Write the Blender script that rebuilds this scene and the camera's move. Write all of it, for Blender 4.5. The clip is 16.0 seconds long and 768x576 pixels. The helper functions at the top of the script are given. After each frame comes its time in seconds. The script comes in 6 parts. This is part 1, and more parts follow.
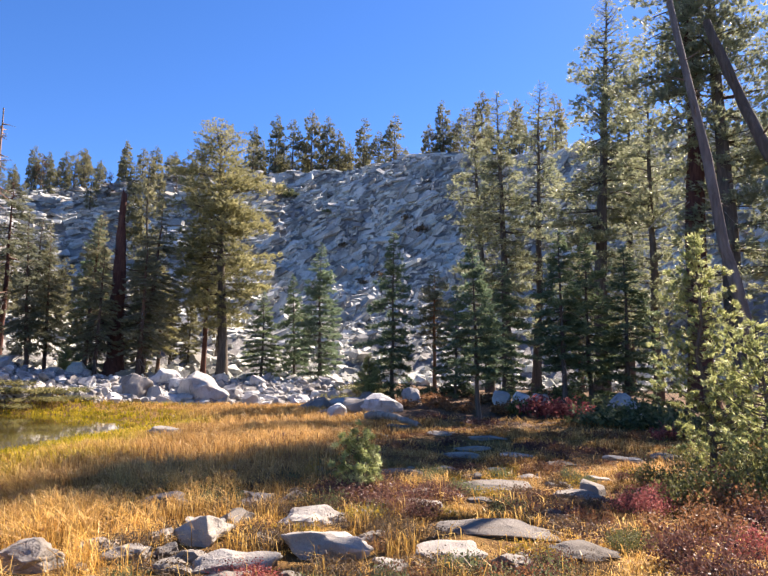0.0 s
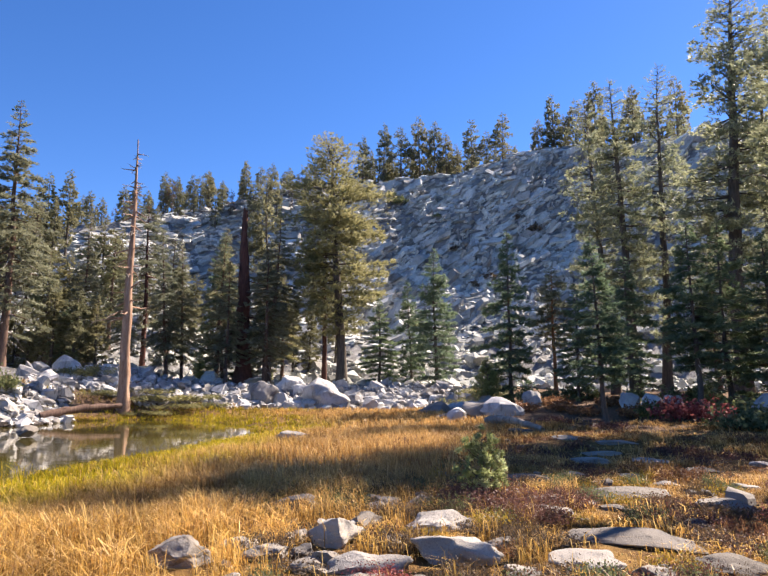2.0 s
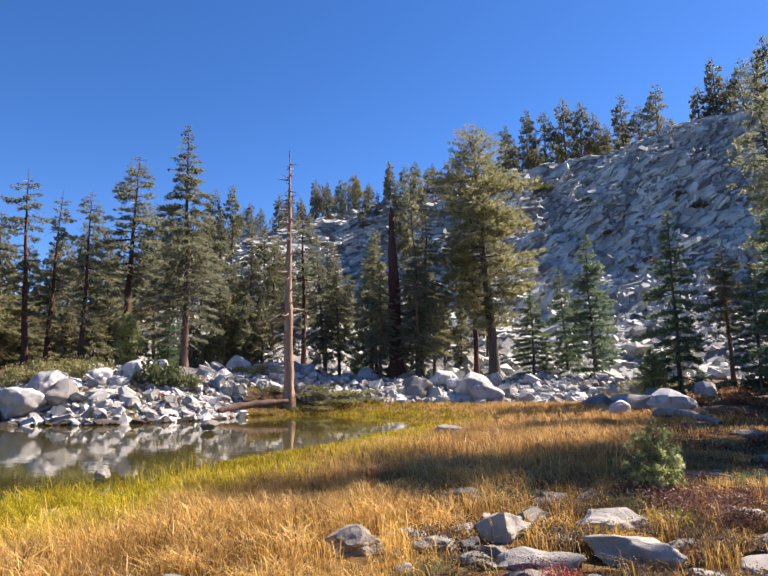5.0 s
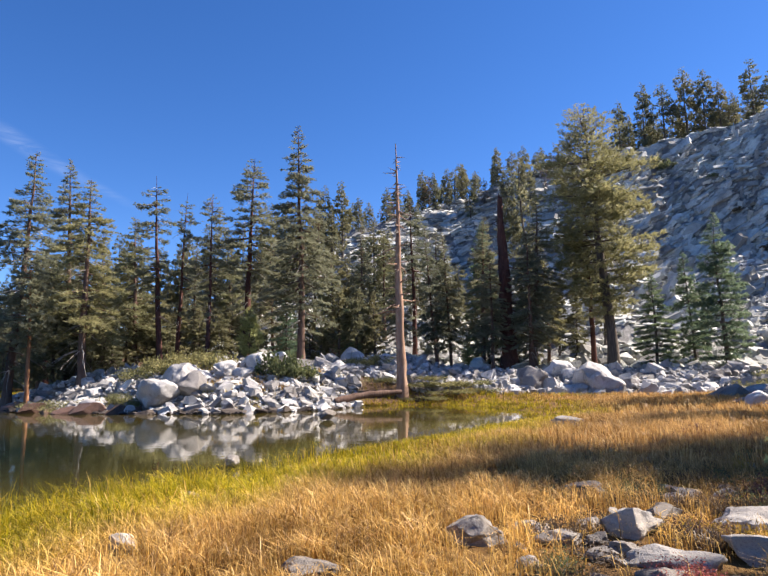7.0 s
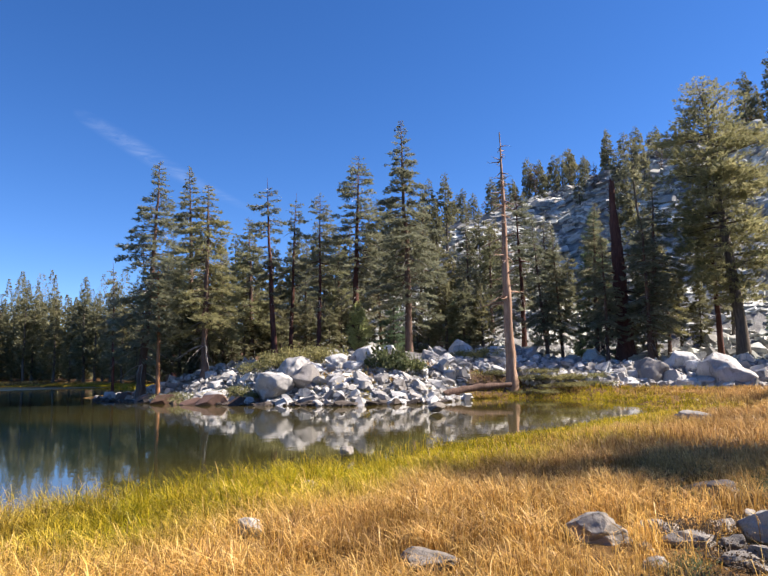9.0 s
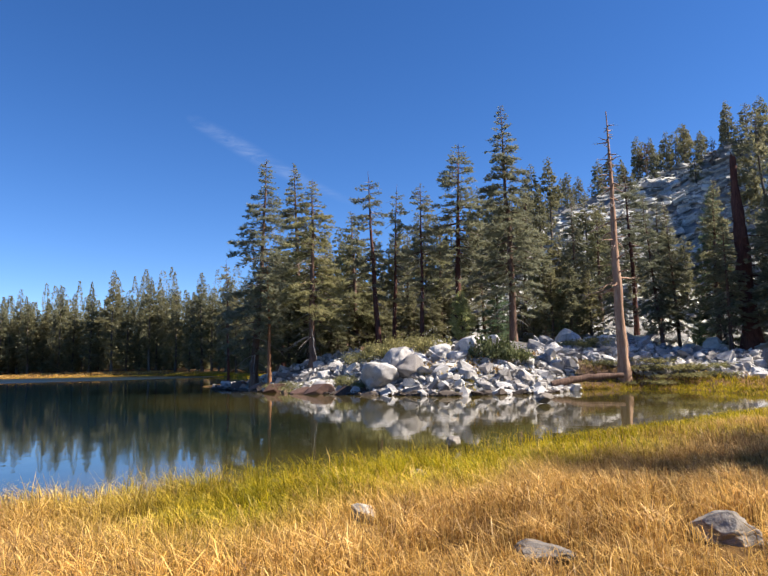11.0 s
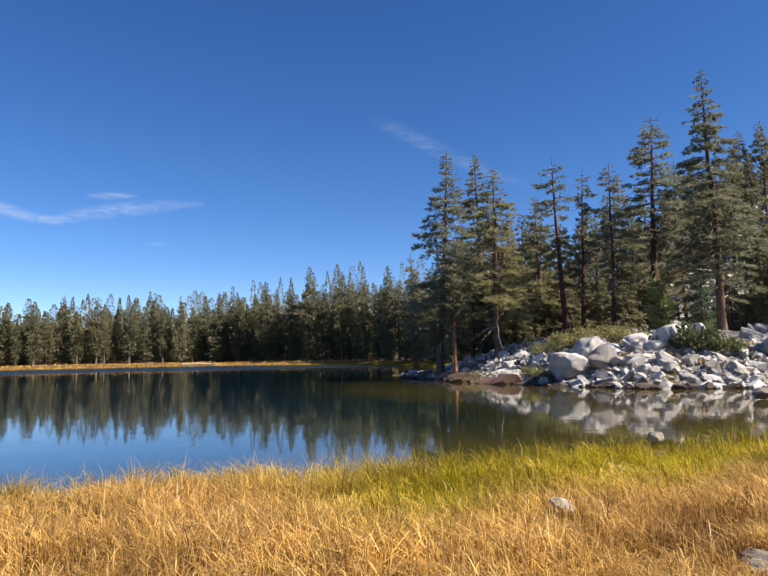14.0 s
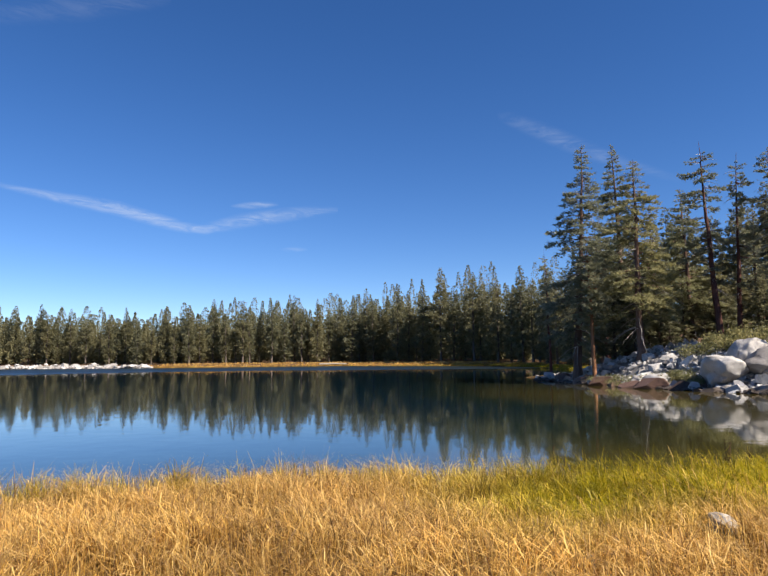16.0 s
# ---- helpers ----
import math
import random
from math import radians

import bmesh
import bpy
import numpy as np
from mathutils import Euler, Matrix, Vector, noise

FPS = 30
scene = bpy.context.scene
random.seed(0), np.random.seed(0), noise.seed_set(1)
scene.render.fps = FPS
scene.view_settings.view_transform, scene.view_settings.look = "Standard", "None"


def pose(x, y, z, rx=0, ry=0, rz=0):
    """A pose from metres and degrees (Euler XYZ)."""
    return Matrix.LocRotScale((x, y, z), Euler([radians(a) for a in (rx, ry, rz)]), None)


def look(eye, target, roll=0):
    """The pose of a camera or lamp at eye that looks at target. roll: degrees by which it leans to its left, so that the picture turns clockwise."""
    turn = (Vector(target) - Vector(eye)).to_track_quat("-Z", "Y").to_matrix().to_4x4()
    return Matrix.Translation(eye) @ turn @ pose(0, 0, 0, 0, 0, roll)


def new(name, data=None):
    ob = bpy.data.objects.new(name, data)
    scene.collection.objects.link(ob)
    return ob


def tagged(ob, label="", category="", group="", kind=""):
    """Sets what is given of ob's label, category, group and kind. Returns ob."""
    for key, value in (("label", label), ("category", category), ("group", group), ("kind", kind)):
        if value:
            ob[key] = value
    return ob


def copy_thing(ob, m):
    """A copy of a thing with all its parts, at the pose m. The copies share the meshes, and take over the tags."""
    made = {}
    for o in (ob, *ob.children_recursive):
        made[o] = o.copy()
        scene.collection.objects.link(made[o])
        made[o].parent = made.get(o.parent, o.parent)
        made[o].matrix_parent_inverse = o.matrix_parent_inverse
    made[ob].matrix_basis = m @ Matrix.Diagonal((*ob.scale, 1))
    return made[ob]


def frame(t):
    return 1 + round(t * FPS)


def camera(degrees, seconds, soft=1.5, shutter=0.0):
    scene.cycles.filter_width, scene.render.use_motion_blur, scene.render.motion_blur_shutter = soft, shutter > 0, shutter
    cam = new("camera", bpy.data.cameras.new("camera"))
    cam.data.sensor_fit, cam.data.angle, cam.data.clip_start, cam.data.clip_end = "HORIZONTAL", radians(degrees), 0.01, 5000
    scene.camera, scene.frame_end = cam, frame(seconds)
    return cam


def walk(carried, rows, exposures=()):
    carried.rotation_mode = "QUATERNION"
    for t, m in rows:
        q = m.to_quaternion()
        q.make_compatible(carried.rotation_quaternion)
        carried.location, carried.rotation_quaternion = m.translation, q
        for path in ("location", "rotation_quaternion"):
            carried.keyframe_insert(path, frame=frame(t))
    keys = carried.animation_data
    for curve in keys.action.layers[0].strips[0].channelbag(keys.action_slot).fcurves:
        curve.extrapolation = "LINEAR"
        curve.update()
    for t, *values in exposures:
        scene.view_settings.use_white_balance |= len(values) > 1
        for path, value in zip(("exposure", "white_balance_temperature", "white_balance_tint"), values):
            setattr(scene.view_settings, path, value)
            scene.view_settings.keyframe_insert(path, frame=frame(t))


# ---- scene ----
cam = camera(62.23, 16.0)
PATH = [
    (0.0, pose(0.003, 0.290, 2.0, 98.61, -0.90, -0.50)),
    (0.5, pose(-0.012, 0.290, 2.0, 98.59, -0.64, 2.38)),
    (1.0, pose(-0.026, 0.289, 2.0, 98.64, -0.38, 5.08)),
    (1.5, pose(-0.038, 0.287, 2.0, 98.76, -0.20, 7.57)),
    (2.0, pose(-0.050, 0.286, 2.0, 98.90, -0.06, 9.89)),
    (2.5, pose(-0.061, 0.284, 2.0, 99.03, 0.11, 12.09)),
    (3.0, pose(-0.071, 0.281, 2.0, 99.07, 0.22, 14.21)),
    (3.5, pose(-0.081, 0.278, 2.0, 99.01, 0.37, 16.30)),
    (6.0, pose(-0.138, 0.255, 2.0, 98.07, 0.99, 28.44)),
    (6.5, pose(-0.149, 0.249, 2.0, 97.92, 1.04, 30.90)),
    (7.0, pose(-0.159, 0.242, 2.0, 97.80, 1.06, 33.33)),
    (7.5, pose(-0.170, 0.235, 2.0, 97.68, 1.11, 35.79)),
    (8.0, pose(-0.180, 0.228, 2.0, 97.57, 1.17, 38.26)),
    (8.5, pose(-0.189, 0.220, 2.0, 97.47, 1.19, 40.64)),
    (9.0, pose(-0.197, 0.212, 2.0, 97.35, 1.22, 42.92)),
    (11.5, pose(-0.237, 0.168, 2.0, 96.49, 1.24, 54.65)),
    (12.0, pose(-0.244, 0.157, 2.0, 96.33, 1.17, 57.30)),
    (12.5, pose(-0.251, 0.145, 2.0, 96.23, 1.11, 59.97)),
    (13.0, pose(-0.258, 0.133, 2.0, 96.18, 1.06, 62.71)),
    (13.5, pose(-0.264, 0.121, 2.0, 96.12, 1.05, 65.45)),
    (14.0, pose(-0.270, 0.106, 2.0, 96.10, 1.00, 68.51)),
    (14.5, pose(-0.275, 0.091, 2.0, 96.10, 0.96, 71.65)),
    (15.0, pose(-0.280, 0.077, 2.0, 96.14, 0.86, 74.62)),
    (15.5, pose(-0.283, 0.063, 2.0, 96.23, 0.62, 77.44)),
    (16.0, pose(-0.286, 0.049, 2.0, 96.35, 0.53, 80.25)),
]
# exposure rises against the sun and falls towards the lake
EXPOSURE = [(0.0, 1.75, 7200, 20), (3.5, 1.5, 7000, 18), (9.0, 1.36, 6700, 16), (12.5, 1.12, 6900, 14), (16.0, 0.95, 6900, 14)]
walk(cam, PATH, EXPOSURE)

# ---------------------------------------------------------------- light
SUN_AZ, SUN_EL = -43.5, 43.0
world = bpy.data.worlds.new("sky")
scene.world = world
world.use_nodes = True
wn = world.node_tree
sky = wn.nodes.new("ShaderNodeTexSky")
sky.sky_type = "NISHITA"
sky.sun_disc = False
sky.sun_elevation = radians(SUN_EL)
sky.sun_rotation = radians(-SUN_AZ)
sky.altitude = 2700
sky.air_density = 1.0
sky.dust_density = 0.45
sky.ozone_density = 4.0
wn.nodes["Background"].inputs["Strength"].default_value = 0.081
deep = wn.nodes.new("ShaderNodeHueSaturation")
deep.inputs["Saturation"].default_value = 1.24
deep.inputs["Hue"].default_value = 0.507
wn.links.new(sky.outputs[0], deep.inputs["Color"])
wn.links.new(deep.outputs[0], wn.nodes["Background"].inputs["Color"])

sun_dir = Vector((math.cos(radians(SUN_EL)) * math.sin(radians(-SUN_AZ)),
                  math.cos(radians(SUN_EL)) * math.cos(radians(SUN_AZ)), math.sin(radians(SUN_EL))))
sun = new("sun", bpy.data.lights.new("sun", "SUN"))
sun.data.energy = 4.9
sun.data.angle = radians(0.53)
sun.data.color = (1.0, 0.94, 0.84)
sun.matrix_world = look(sun_dir * 300, (0, 0, 0))

rng = np.random.default_rng(7)


# ---------------------------------------------------------------- materials
def nodes_of(name):
    m = bpy.data.materials.new(name)
    m.use_nodes = True
    nt = m.node_tree
    return m, nt, nt.nodes["Principled BSDF"]


def link(nt, a, b):
    nt.links.new(a, b)


def noise_at(nt, vec, scale, detail=4.0, rough=0.55, distort=0.0):
    n = nt.nodes.new("ShaderNodeTexNoise")
    n.inputs["Scale"].default_value = scale
    n.inputs["Detail"].default_value = detail
    n.inputs["Roughness"].default_value = rough
    n.inputs["Distortion"].default_value = distort
    link(nt, vec, n.inputs["Vector"])
    return n.outputs["Fac"]


def ramp(nt, fac, stops):
    r = nt.nodes.new("ShaderNodeValToRGB")
    el = r.color_ramp.elements
    while len(el) < len(stops):
        el.new(0.5)
    for e, (p, c) in zip(el, stops):
        e.position = p
        e.color = (*c, 1) if len(c) == 3 else c
    link(nt, fac, r.inputs["Fac"])
    return r.outputs["Color"]


def mix(nt, fac, a, b, mode="MIX"):
    m = nt.nodes.new("ShaderNodeMix")
    m.data_type = "RGBA"
    m.blend_type = mode
    for sock, v in ((m.inputs["Factor"], fac), (m.inputs["A"], a), (m.inputs["B"], b)):
        if isinstance(v, (int, float)):
            sock.default_value = v
        elif isinstance(v, tuple):
            sock.default_value = (*v, 1)
        else:
            link(nt, v, sock)
    return m.outputs["Result"]


def calc(nt, op, a, b=0.0, clamp=False):
    m = nt.nodes.new("ShaderNodeMath")
    m.operation = op
    m.use_clamp = clamp
    for sock, v in ((m.inputs[0], a), (m.inputs[1], b)):
        if isinstance(v, (int, float)):
            sock.default_value = v
        else:
            link(nt, v, sock)
    return m.outputs[0]


def place_of(nt):
    return nt.nodes.new("ShaderNodeNewGeometry").outputs["Position"]


def scaled(nt, vec, s):
    m = nt.nodes.new("ShaderNodeMapping")
    m.inputs["Scale"].default_value = s
    link(nt, vec, m.inputs["Vector"])
    return m.outputs["Vector"]


def bump(nt, bsdf, height, strength, dist):
    b = nt.nodes.new("ShaderNodeBump")
    b.inputs["Strength"].default_value = strength
    b.inputs["Distance"].default_value = dist
    link(nt, height, b.inputs["Height"])
    link(nt, b.outputs[0], bsdf.inputs["Normal"])


def granite(name, light, dark, stain, fine=14.0, island=False, streaks=False):
    m, nt, p = nodes_of(name)
    v = place_of(nt)
    big = noise_at(nt, v, 0.9, 5, 0.6)
    col = mix(nt, ramp(nt, big, [(0.35, (0, 0, 0)), (0.7, (1, 1, 1))]), dark, light)
    speck = noise_at(nt, v, fine * 4, 2, 0.7)
    col = mix(nt, 0.45, col, ramp(nt, speck, [(0.3, (0.15, 0.15, 0.15)), (0.5, (0.8, 0.8, 0.8))]), "MULTIPLY")
    st = noise_at(nt, scaled(nt, v, (1, 1, 0.35)), 2.3, 6, 0.65, 0.6)
    col = mix(nt, ramp(nt, st, [(0.56, (0, 0, 0)), (0.7, (0.75, 0.75, 0.75))]), col, stain)
    if streaks:
        run = noise_at(nt, scaled(nt, v, (1, 0.6, 0.3)), 0.16, 5, 0.6, 0.8)
        col = mix(nt, 1.0, col, ramp(nt, run, [(0.36, (0.55, 0.56, 0.56)), (0.48, (0.94, 0.94, 0.94)), (0.62, (1.1, 1.09, 1.06))]), "MULTIPLY")
    if island:
        g = nt.nodes.new("ShaderNodeNewGeometry").outputs["Random Per Island"]
    else:
        g = nt.nodes.new("ShaderNodeObjectInfo").outputs["Random"]
    col = mix(nt, 1.0, col, ramp(nt, g, [(0.0, (0.36, 0.34, 0.33)), (0.4, (0.74, 0.72, 0.70)), (1.0, (1.0, 1.0, 1.0))]), "MULTIPLY")
    link(nt, col, p.inputs["Base Color"])
    p.inputs["Roughness"].default_value = 0.85
    p.inputs["Specular IOR Level"].default_value = 0.25
    bump(nt, p, calc(nt, "ADD", noise_at(nt, v, 6, 6, 0.65), calc(nt, "MULTIPLY", noise_at(nt, v, fine * 3, 3), 0.3)), 0.7, 0.06)
    return m


def foliage(name, dark, light, tip, translucent=0.45, rough=0.5, tufted=False):
    """Leaves or needles; tufted crowns carry a tone for each tuft."""
    m, nt, p = nodes_of(name)
    g = nt.nodes.new("ShaderNodeNewGeometry")
    o = nt.nodes.new("ShaderNodeObjectInfo")
    r = g.outputs["Random Per Island"]
    patch = noise_at(nt, g.outputs["Position"], 0.7, 3)
    if tufted:
        a = nt.nodes.new("ShaderNodeAttribute")
        a.attribute_name = "tone"
        f = calc(nt, "ADD", calc(nt, "MULTIPLY", r, 0.18), calc(nt, "MULTIPLY", a.outputs["Fac"], 0.55))
        f = calc(nt, "ADD", f, calc(nt, "MULTIPLY", patch, 0.35))
    else:
        f = calc(nt, "ADD", calc(nt, "MULTIPLY", r, 0.55), calc(nt, "MULTIPLY", patch, 0.5))
    col = ramp(nt, f, [(0.15, dark), (0.6, light), (0.95, tip)])
    col = mix(nt, 1.0, col, ramp(nt, o.outputs["Random"], [(0, (0.76, 0.82, 0.84)), (1, (1.02, 1.0, 0.9))]), "MULTIPLY")
    link(nt, col, p.inputs["Base Color"])
    p.inputs["Roughness"].default_value = rough
    p.inputs["Specular IOR Level"].default_value = 0.2
    t = nt.nodes.new("ShaderNodeBsdfTranslucent")
    link(nt, col, t.inputs["Color"])
    s = nt.nodes.new("ShaderNodeMixShader")
    s.inputs[0].default_value = translucent
    link(nt, p.outputs[0], s.inputs[1])
    link(nt, t.outputs[0], s.inputs[2])
    link(nt, s.outputs[0], nt.nodes["Material Output"].inputs["Surface"])
    return m


def bark(name, a, b, c, scale=7.0):
    m, nt, p = nodes_of(name)
    v = nt.nodes.new("ShaderNodeTexCoord").outputs["Object"]
    st = noise_at(nt, scaled(nt, v, (1, 1, 0.16)), scale, 6, 0.7, 0.8)
    col = ramp(nt, st, [(0.3, a), (0.52, b), (0.75, c)])
    col = mix(nt, ramp(nt, noise_at(nt, v, 0.8, 3), [(0.4, (0, 0, 0)), (0.7, (0.5, 0.5, 0.5))]), col, a)
    link(nt, col, p.inputs["Base Color"])
    p.inputs["Roughness"].default_value = 0.9
    p.inputs["Specular IOR Level"].default_value = 0.2
    bump(nt, p, st, 0.9, 0.05)
    return m


GRANITE = granite("granite", (0.76, 0.75, 0.725), (0.47, 0.46, 0.445), (0.13, 0.115, 0.10))
RUBBLE = granite("rubble_granite", (0.74, 0.73, 0.70), (0.42, 0.41, 0.395), (0.10, 0.085, 0.07), 14, True)
GRANITE_NEAR = granite("weathered_granite", (0.50, 0.465, 0.41), (0.26, 0.235, 0.205), (0.075, 0.058, 0.042), 22)
CLIFF = granite("cliff_granite", (0.80, 0.815, 0.76), (0.56, 0.575, 0.54), (0.12, 0.12, 0.11), 5, island=True, streaks=True)
CLIFF_BLOCK = granite("cliff_block_granite", (0.80, 0.815, 0.76), (0.56, 0.575, 0.54), (0.12, 0.12, 0.11), 5, streaks=True)
WET_ROCK = granite("lichen_rock", (0.30, 0.18, 0.13), (0.18, 0.11, 0.09), (0.06, 0.05, 0.045))
WET_RUBBLE = granite("wet_granite", (0.16, 0.13, 0.11), (0.085, 0.07, 0.06), (0.035, 0.03, 0.026), 14, True)
FIR = foliage("fir_needles", (0.122, 0.124, 0.078), (0.265, 0.262, 0.168), (0.45, 0.44, 0.325), 0.5, tufted=True)
FIR_FAR = foliage("far_fir_needles", (0.118, 0.115, 0.065), (0.235, 0.222, 0.128), (0.37, 0.345, 0.215), 0.5, tufted=True)
FIR_DARK = foliage("dark_fir_needles", (0.090, 0.129, 0.078), (0.182, 0.242, 0.138), (0.314, 0.366, 0.231), 0.5, tufted=True)
FIR_BLUE = foliage("blue_fir_needles", (0.109, 0.155, 0.109), (0.198, 0.268, 0.175), (0.323, 0.371, 0.253), tufted=True)
PINE = foliage("pine_needles", (0.155, 0.168, 0.10), (0.31, 0.325, 0.20), (0.50, 0.50, 0.36), 0.56, 0.45, tufted=True)
PINE_OLD = foliage("old_pine_needles", (0.145, 0.140, 0.070), (0.30, 0.288, 0.150), (0.47, 0.43, 0.245), 0.5, tufted=True)
YOUNG = foliage("young_pine_needles", (0.20, 0.22, 0.08), (0.46, 0.48, 0.20), (0.68, 0.66, 0.38), 0.55, 0.4, tufted=True)
RUST_NEEDLE = foliage("rust_needles", (0.07, 0.04, 0.025), (0.17, 0.10, 0.06), (0.28, 0.18, 0.11), 0.35, 0.6, tufted=True)
RED_LEAF = foliage("red_leaves", (0.15, 0.04, 0.04), (0.40, 0.11, 0.105), (0.56, 0.27, 0.22), 0.45, 0.5)
RUST_LEAF = foliage("rust_leaves", (0.14, 0.055, 0.028), (0.32, 0.15, 0.075), (0.46, 0.27, 0.13), 0.4, 0.5)
MAROON_LEAF = foliage("maroon_leaves", (0.075, 0.035, 0.03), (0.18, 0.082, 0.068), (0.29, 0.165, 0.115), 0.35, 0.5)
BROWN_LEAF = foliage("brown_leaves", (0.075, 0.048, 0.030), (0.165, 0.11, 0.068), (0.28, 0.20, 0.13), 0.3, 0.6)
GOLD_LEAF = foliage("gold_leaves", (0.20, 0.12, 0.02), (0.42, 0.27, 0.04), (0.60, 0.45, 0.10), 0.4, 0.5)
HEATH = foliage("olive_heath", (0.13, 0.125, 0.055), (0.28, 0.26, 0.115), (0.42, 0.36, 0.18), 0.4, 0.7)
SHRUB = foliage("shrub_leaves", (0.064, 0.072, 0.030), (0.191, 0.192, 0.066), (0.382, 0.324, 0.132), 0.3, 0.6)
SHRUB_DARK = foliage("dark_shrub_leaves", (0.06, 0.075, 0.035), (0.16, 0.18, 0.085), (0.33, 0.33, 0.17), 0.45, 0.6)
BARK_GREY = bark("grey_bark", (0.06, 0.05, 0.042), (0.13, 0.105, 0.085), (0.22, 0.18, 0.15))
BARK_RED = bark("red_bark", (0.05, 0.022, 0.018), (0.115, 0.052, 0.040), (0.20, 0.10, 0.07))
BARK_BROWN = bark("brown_bark", (0.075, 0.046, 0.034), (0.16, 0.10, 0.074), (0.26, 0.18, 0.135))
TWIG = bark("bleached_twigs", (0.22, 0.19, 0.165), (0.38, 0.345, 0.31), (0.52, 0.49, 0.45))
BARK_ORANGE = bark("orange_bark", (0.15, 0.065, 0.032), (0.31, 0.15, 0.075), (0.42, 0.24, 0.14))
SNAG_WOOD = bark("bare_pale_wood", (0.19, 0.11, 0.07), (0.38, 0.24, 0.165), (0.50, 0.37, 0.28), 5)
LOG_WOOD = bark("silver_wood", (0.16, 0.13, 0.10), (0.34, 0.30, 0.25), (0.5, 0.46, 0.40), 5)
LEAN_WOOD = bark("weathered_grey_wood", (0.09, 0.075, 0.065), (0.19, 0.165, 0.15), (0.30, 0.27, 0.25), 6)


def ground_material():
    m, nt, p = nodes_of("meadow_soil")
    v = place_of(nt)
    n1 = noise_at(nt, v, 0.8, 6, 0.65)
    n2 = noise_at(nt, v, 9, 5, 0.7)
    n3 = noise_at(nt, v, 45, 3, 0.7)

    def layer(name):
        a = nt.nodes.new("ShaderNodeAttribute")
        a.attribute_name = name
        return a.outputs["Fac"]
    soil = ramp(nt, n2, [(0.3, (0.035, 0.02, 0.009)), (0.5, (0.10, 0.055, 0.022)), (0.7, (0.20, 0.12, 0.05))])
    dry = ramp(nt, n1, [(0.3, (0.10, 0.052, 0.018)), (0.5, (0.20, 0.11, 0.034)), (0.7, (0.33, 0.195, 0.058))])
    dry = mix(nt, 0.55, dry, ramp(nt, n3, [(0.25, (0.3, 0.25, 0.2)), (0.6, (1, 1, 1))]), "MULTIPLY")
    col = mix(nt, ramp(nt, calc(nt, "ADD", calc(nt, "MULTIPLY", n1, 0.6), calc(nt, "MULTIPLY", n2, 0.4)), [(0.38, (0, 0, 0)), (0.55, (1, 1, 1))]), soil, dry)
    litter = ramp(nt, n2, [(0.3, (0.05, 0.032, 0.02)), (0.55, (0.14, 0.085, 0.05)), (0.8, (0.26, 0.18, 0.11))])
    col = mix(nt, layer("litter"), col, litter)
    # bedrock kept dark, so shade in the gaps between slabs is in its colour
    rock = ramp(nt, n1, [(0.3, (0.14, 0.14, 0.135)), (0.55, (0.26, 0.255, 0.245)), (0.8, (0.40, 0.39, 0.375))])
    rock = mix(nt, 0.5, rock, ramp(nt, n2, [(0.35, (0.35, 0.35, 0.35)), (0.55, (1, 1, 1))]), "MULTIPLY")
    col = mix(nt, layer("rock"), col, rock)
    bed = ramp(nt, n2, [(0.3, (0.03, 0.028, 0.012)), (0.7, (0.09, 0.075, 0.03))])
    col = mix(nt, layer("bed"), col, bed)
    link(nt, col, p.inputs["Base Color"])
    p.inputs["Roughness"].default_value = 0.95
    p.inputs["Specular IOR Level"].default_value = 0.15
    bump(nt, p, calc(nt, "ADD", n2, calc(nt, "MULTIPLY", n3, 0.4)), 0.9, 0.08)
    return m


def water_material():
    m, nt, p = nodes_of("lake_water")
    v = place_of(nt)
    a = nt.nodes.new("ShaderNodeAttribute")
    a.attribute_name = "depth"
    col = ramp(nt, a.outputs["Fac"], [(0.0, (0.075, 0.056, 0.012)), (0.2, (0.042, 0.038, 0.012)), (0.5, (0.008, 0.017, 0.013)), (1.0, (0.002, 0.013, 0.024))])
    link(nt, col, p.inputs["Base Color"])
    rip = nt.nodes.new("ShaderNodeAttribute")
    rip.attribute_name = "ripple"
    link(nt, calc(nt, "ADD", calc(nt, "MULTIPLY", rip.outputs["Fac"], 0.36), 0.035), p.inputs["Roughness"])
    p.inputs["IOR"].default_value = 1.5
    w = calc(nt, "ADD", noise_at(nt, v, 1.6, 3, 0.5), calc(nt, "MULTIPLY", noise_at(nt, scaled(nt, v, (1, 1.6, 1)), 0.35, 2), 1.5))
    bump(nt, p, w, 0.25, 0.012)
    return m


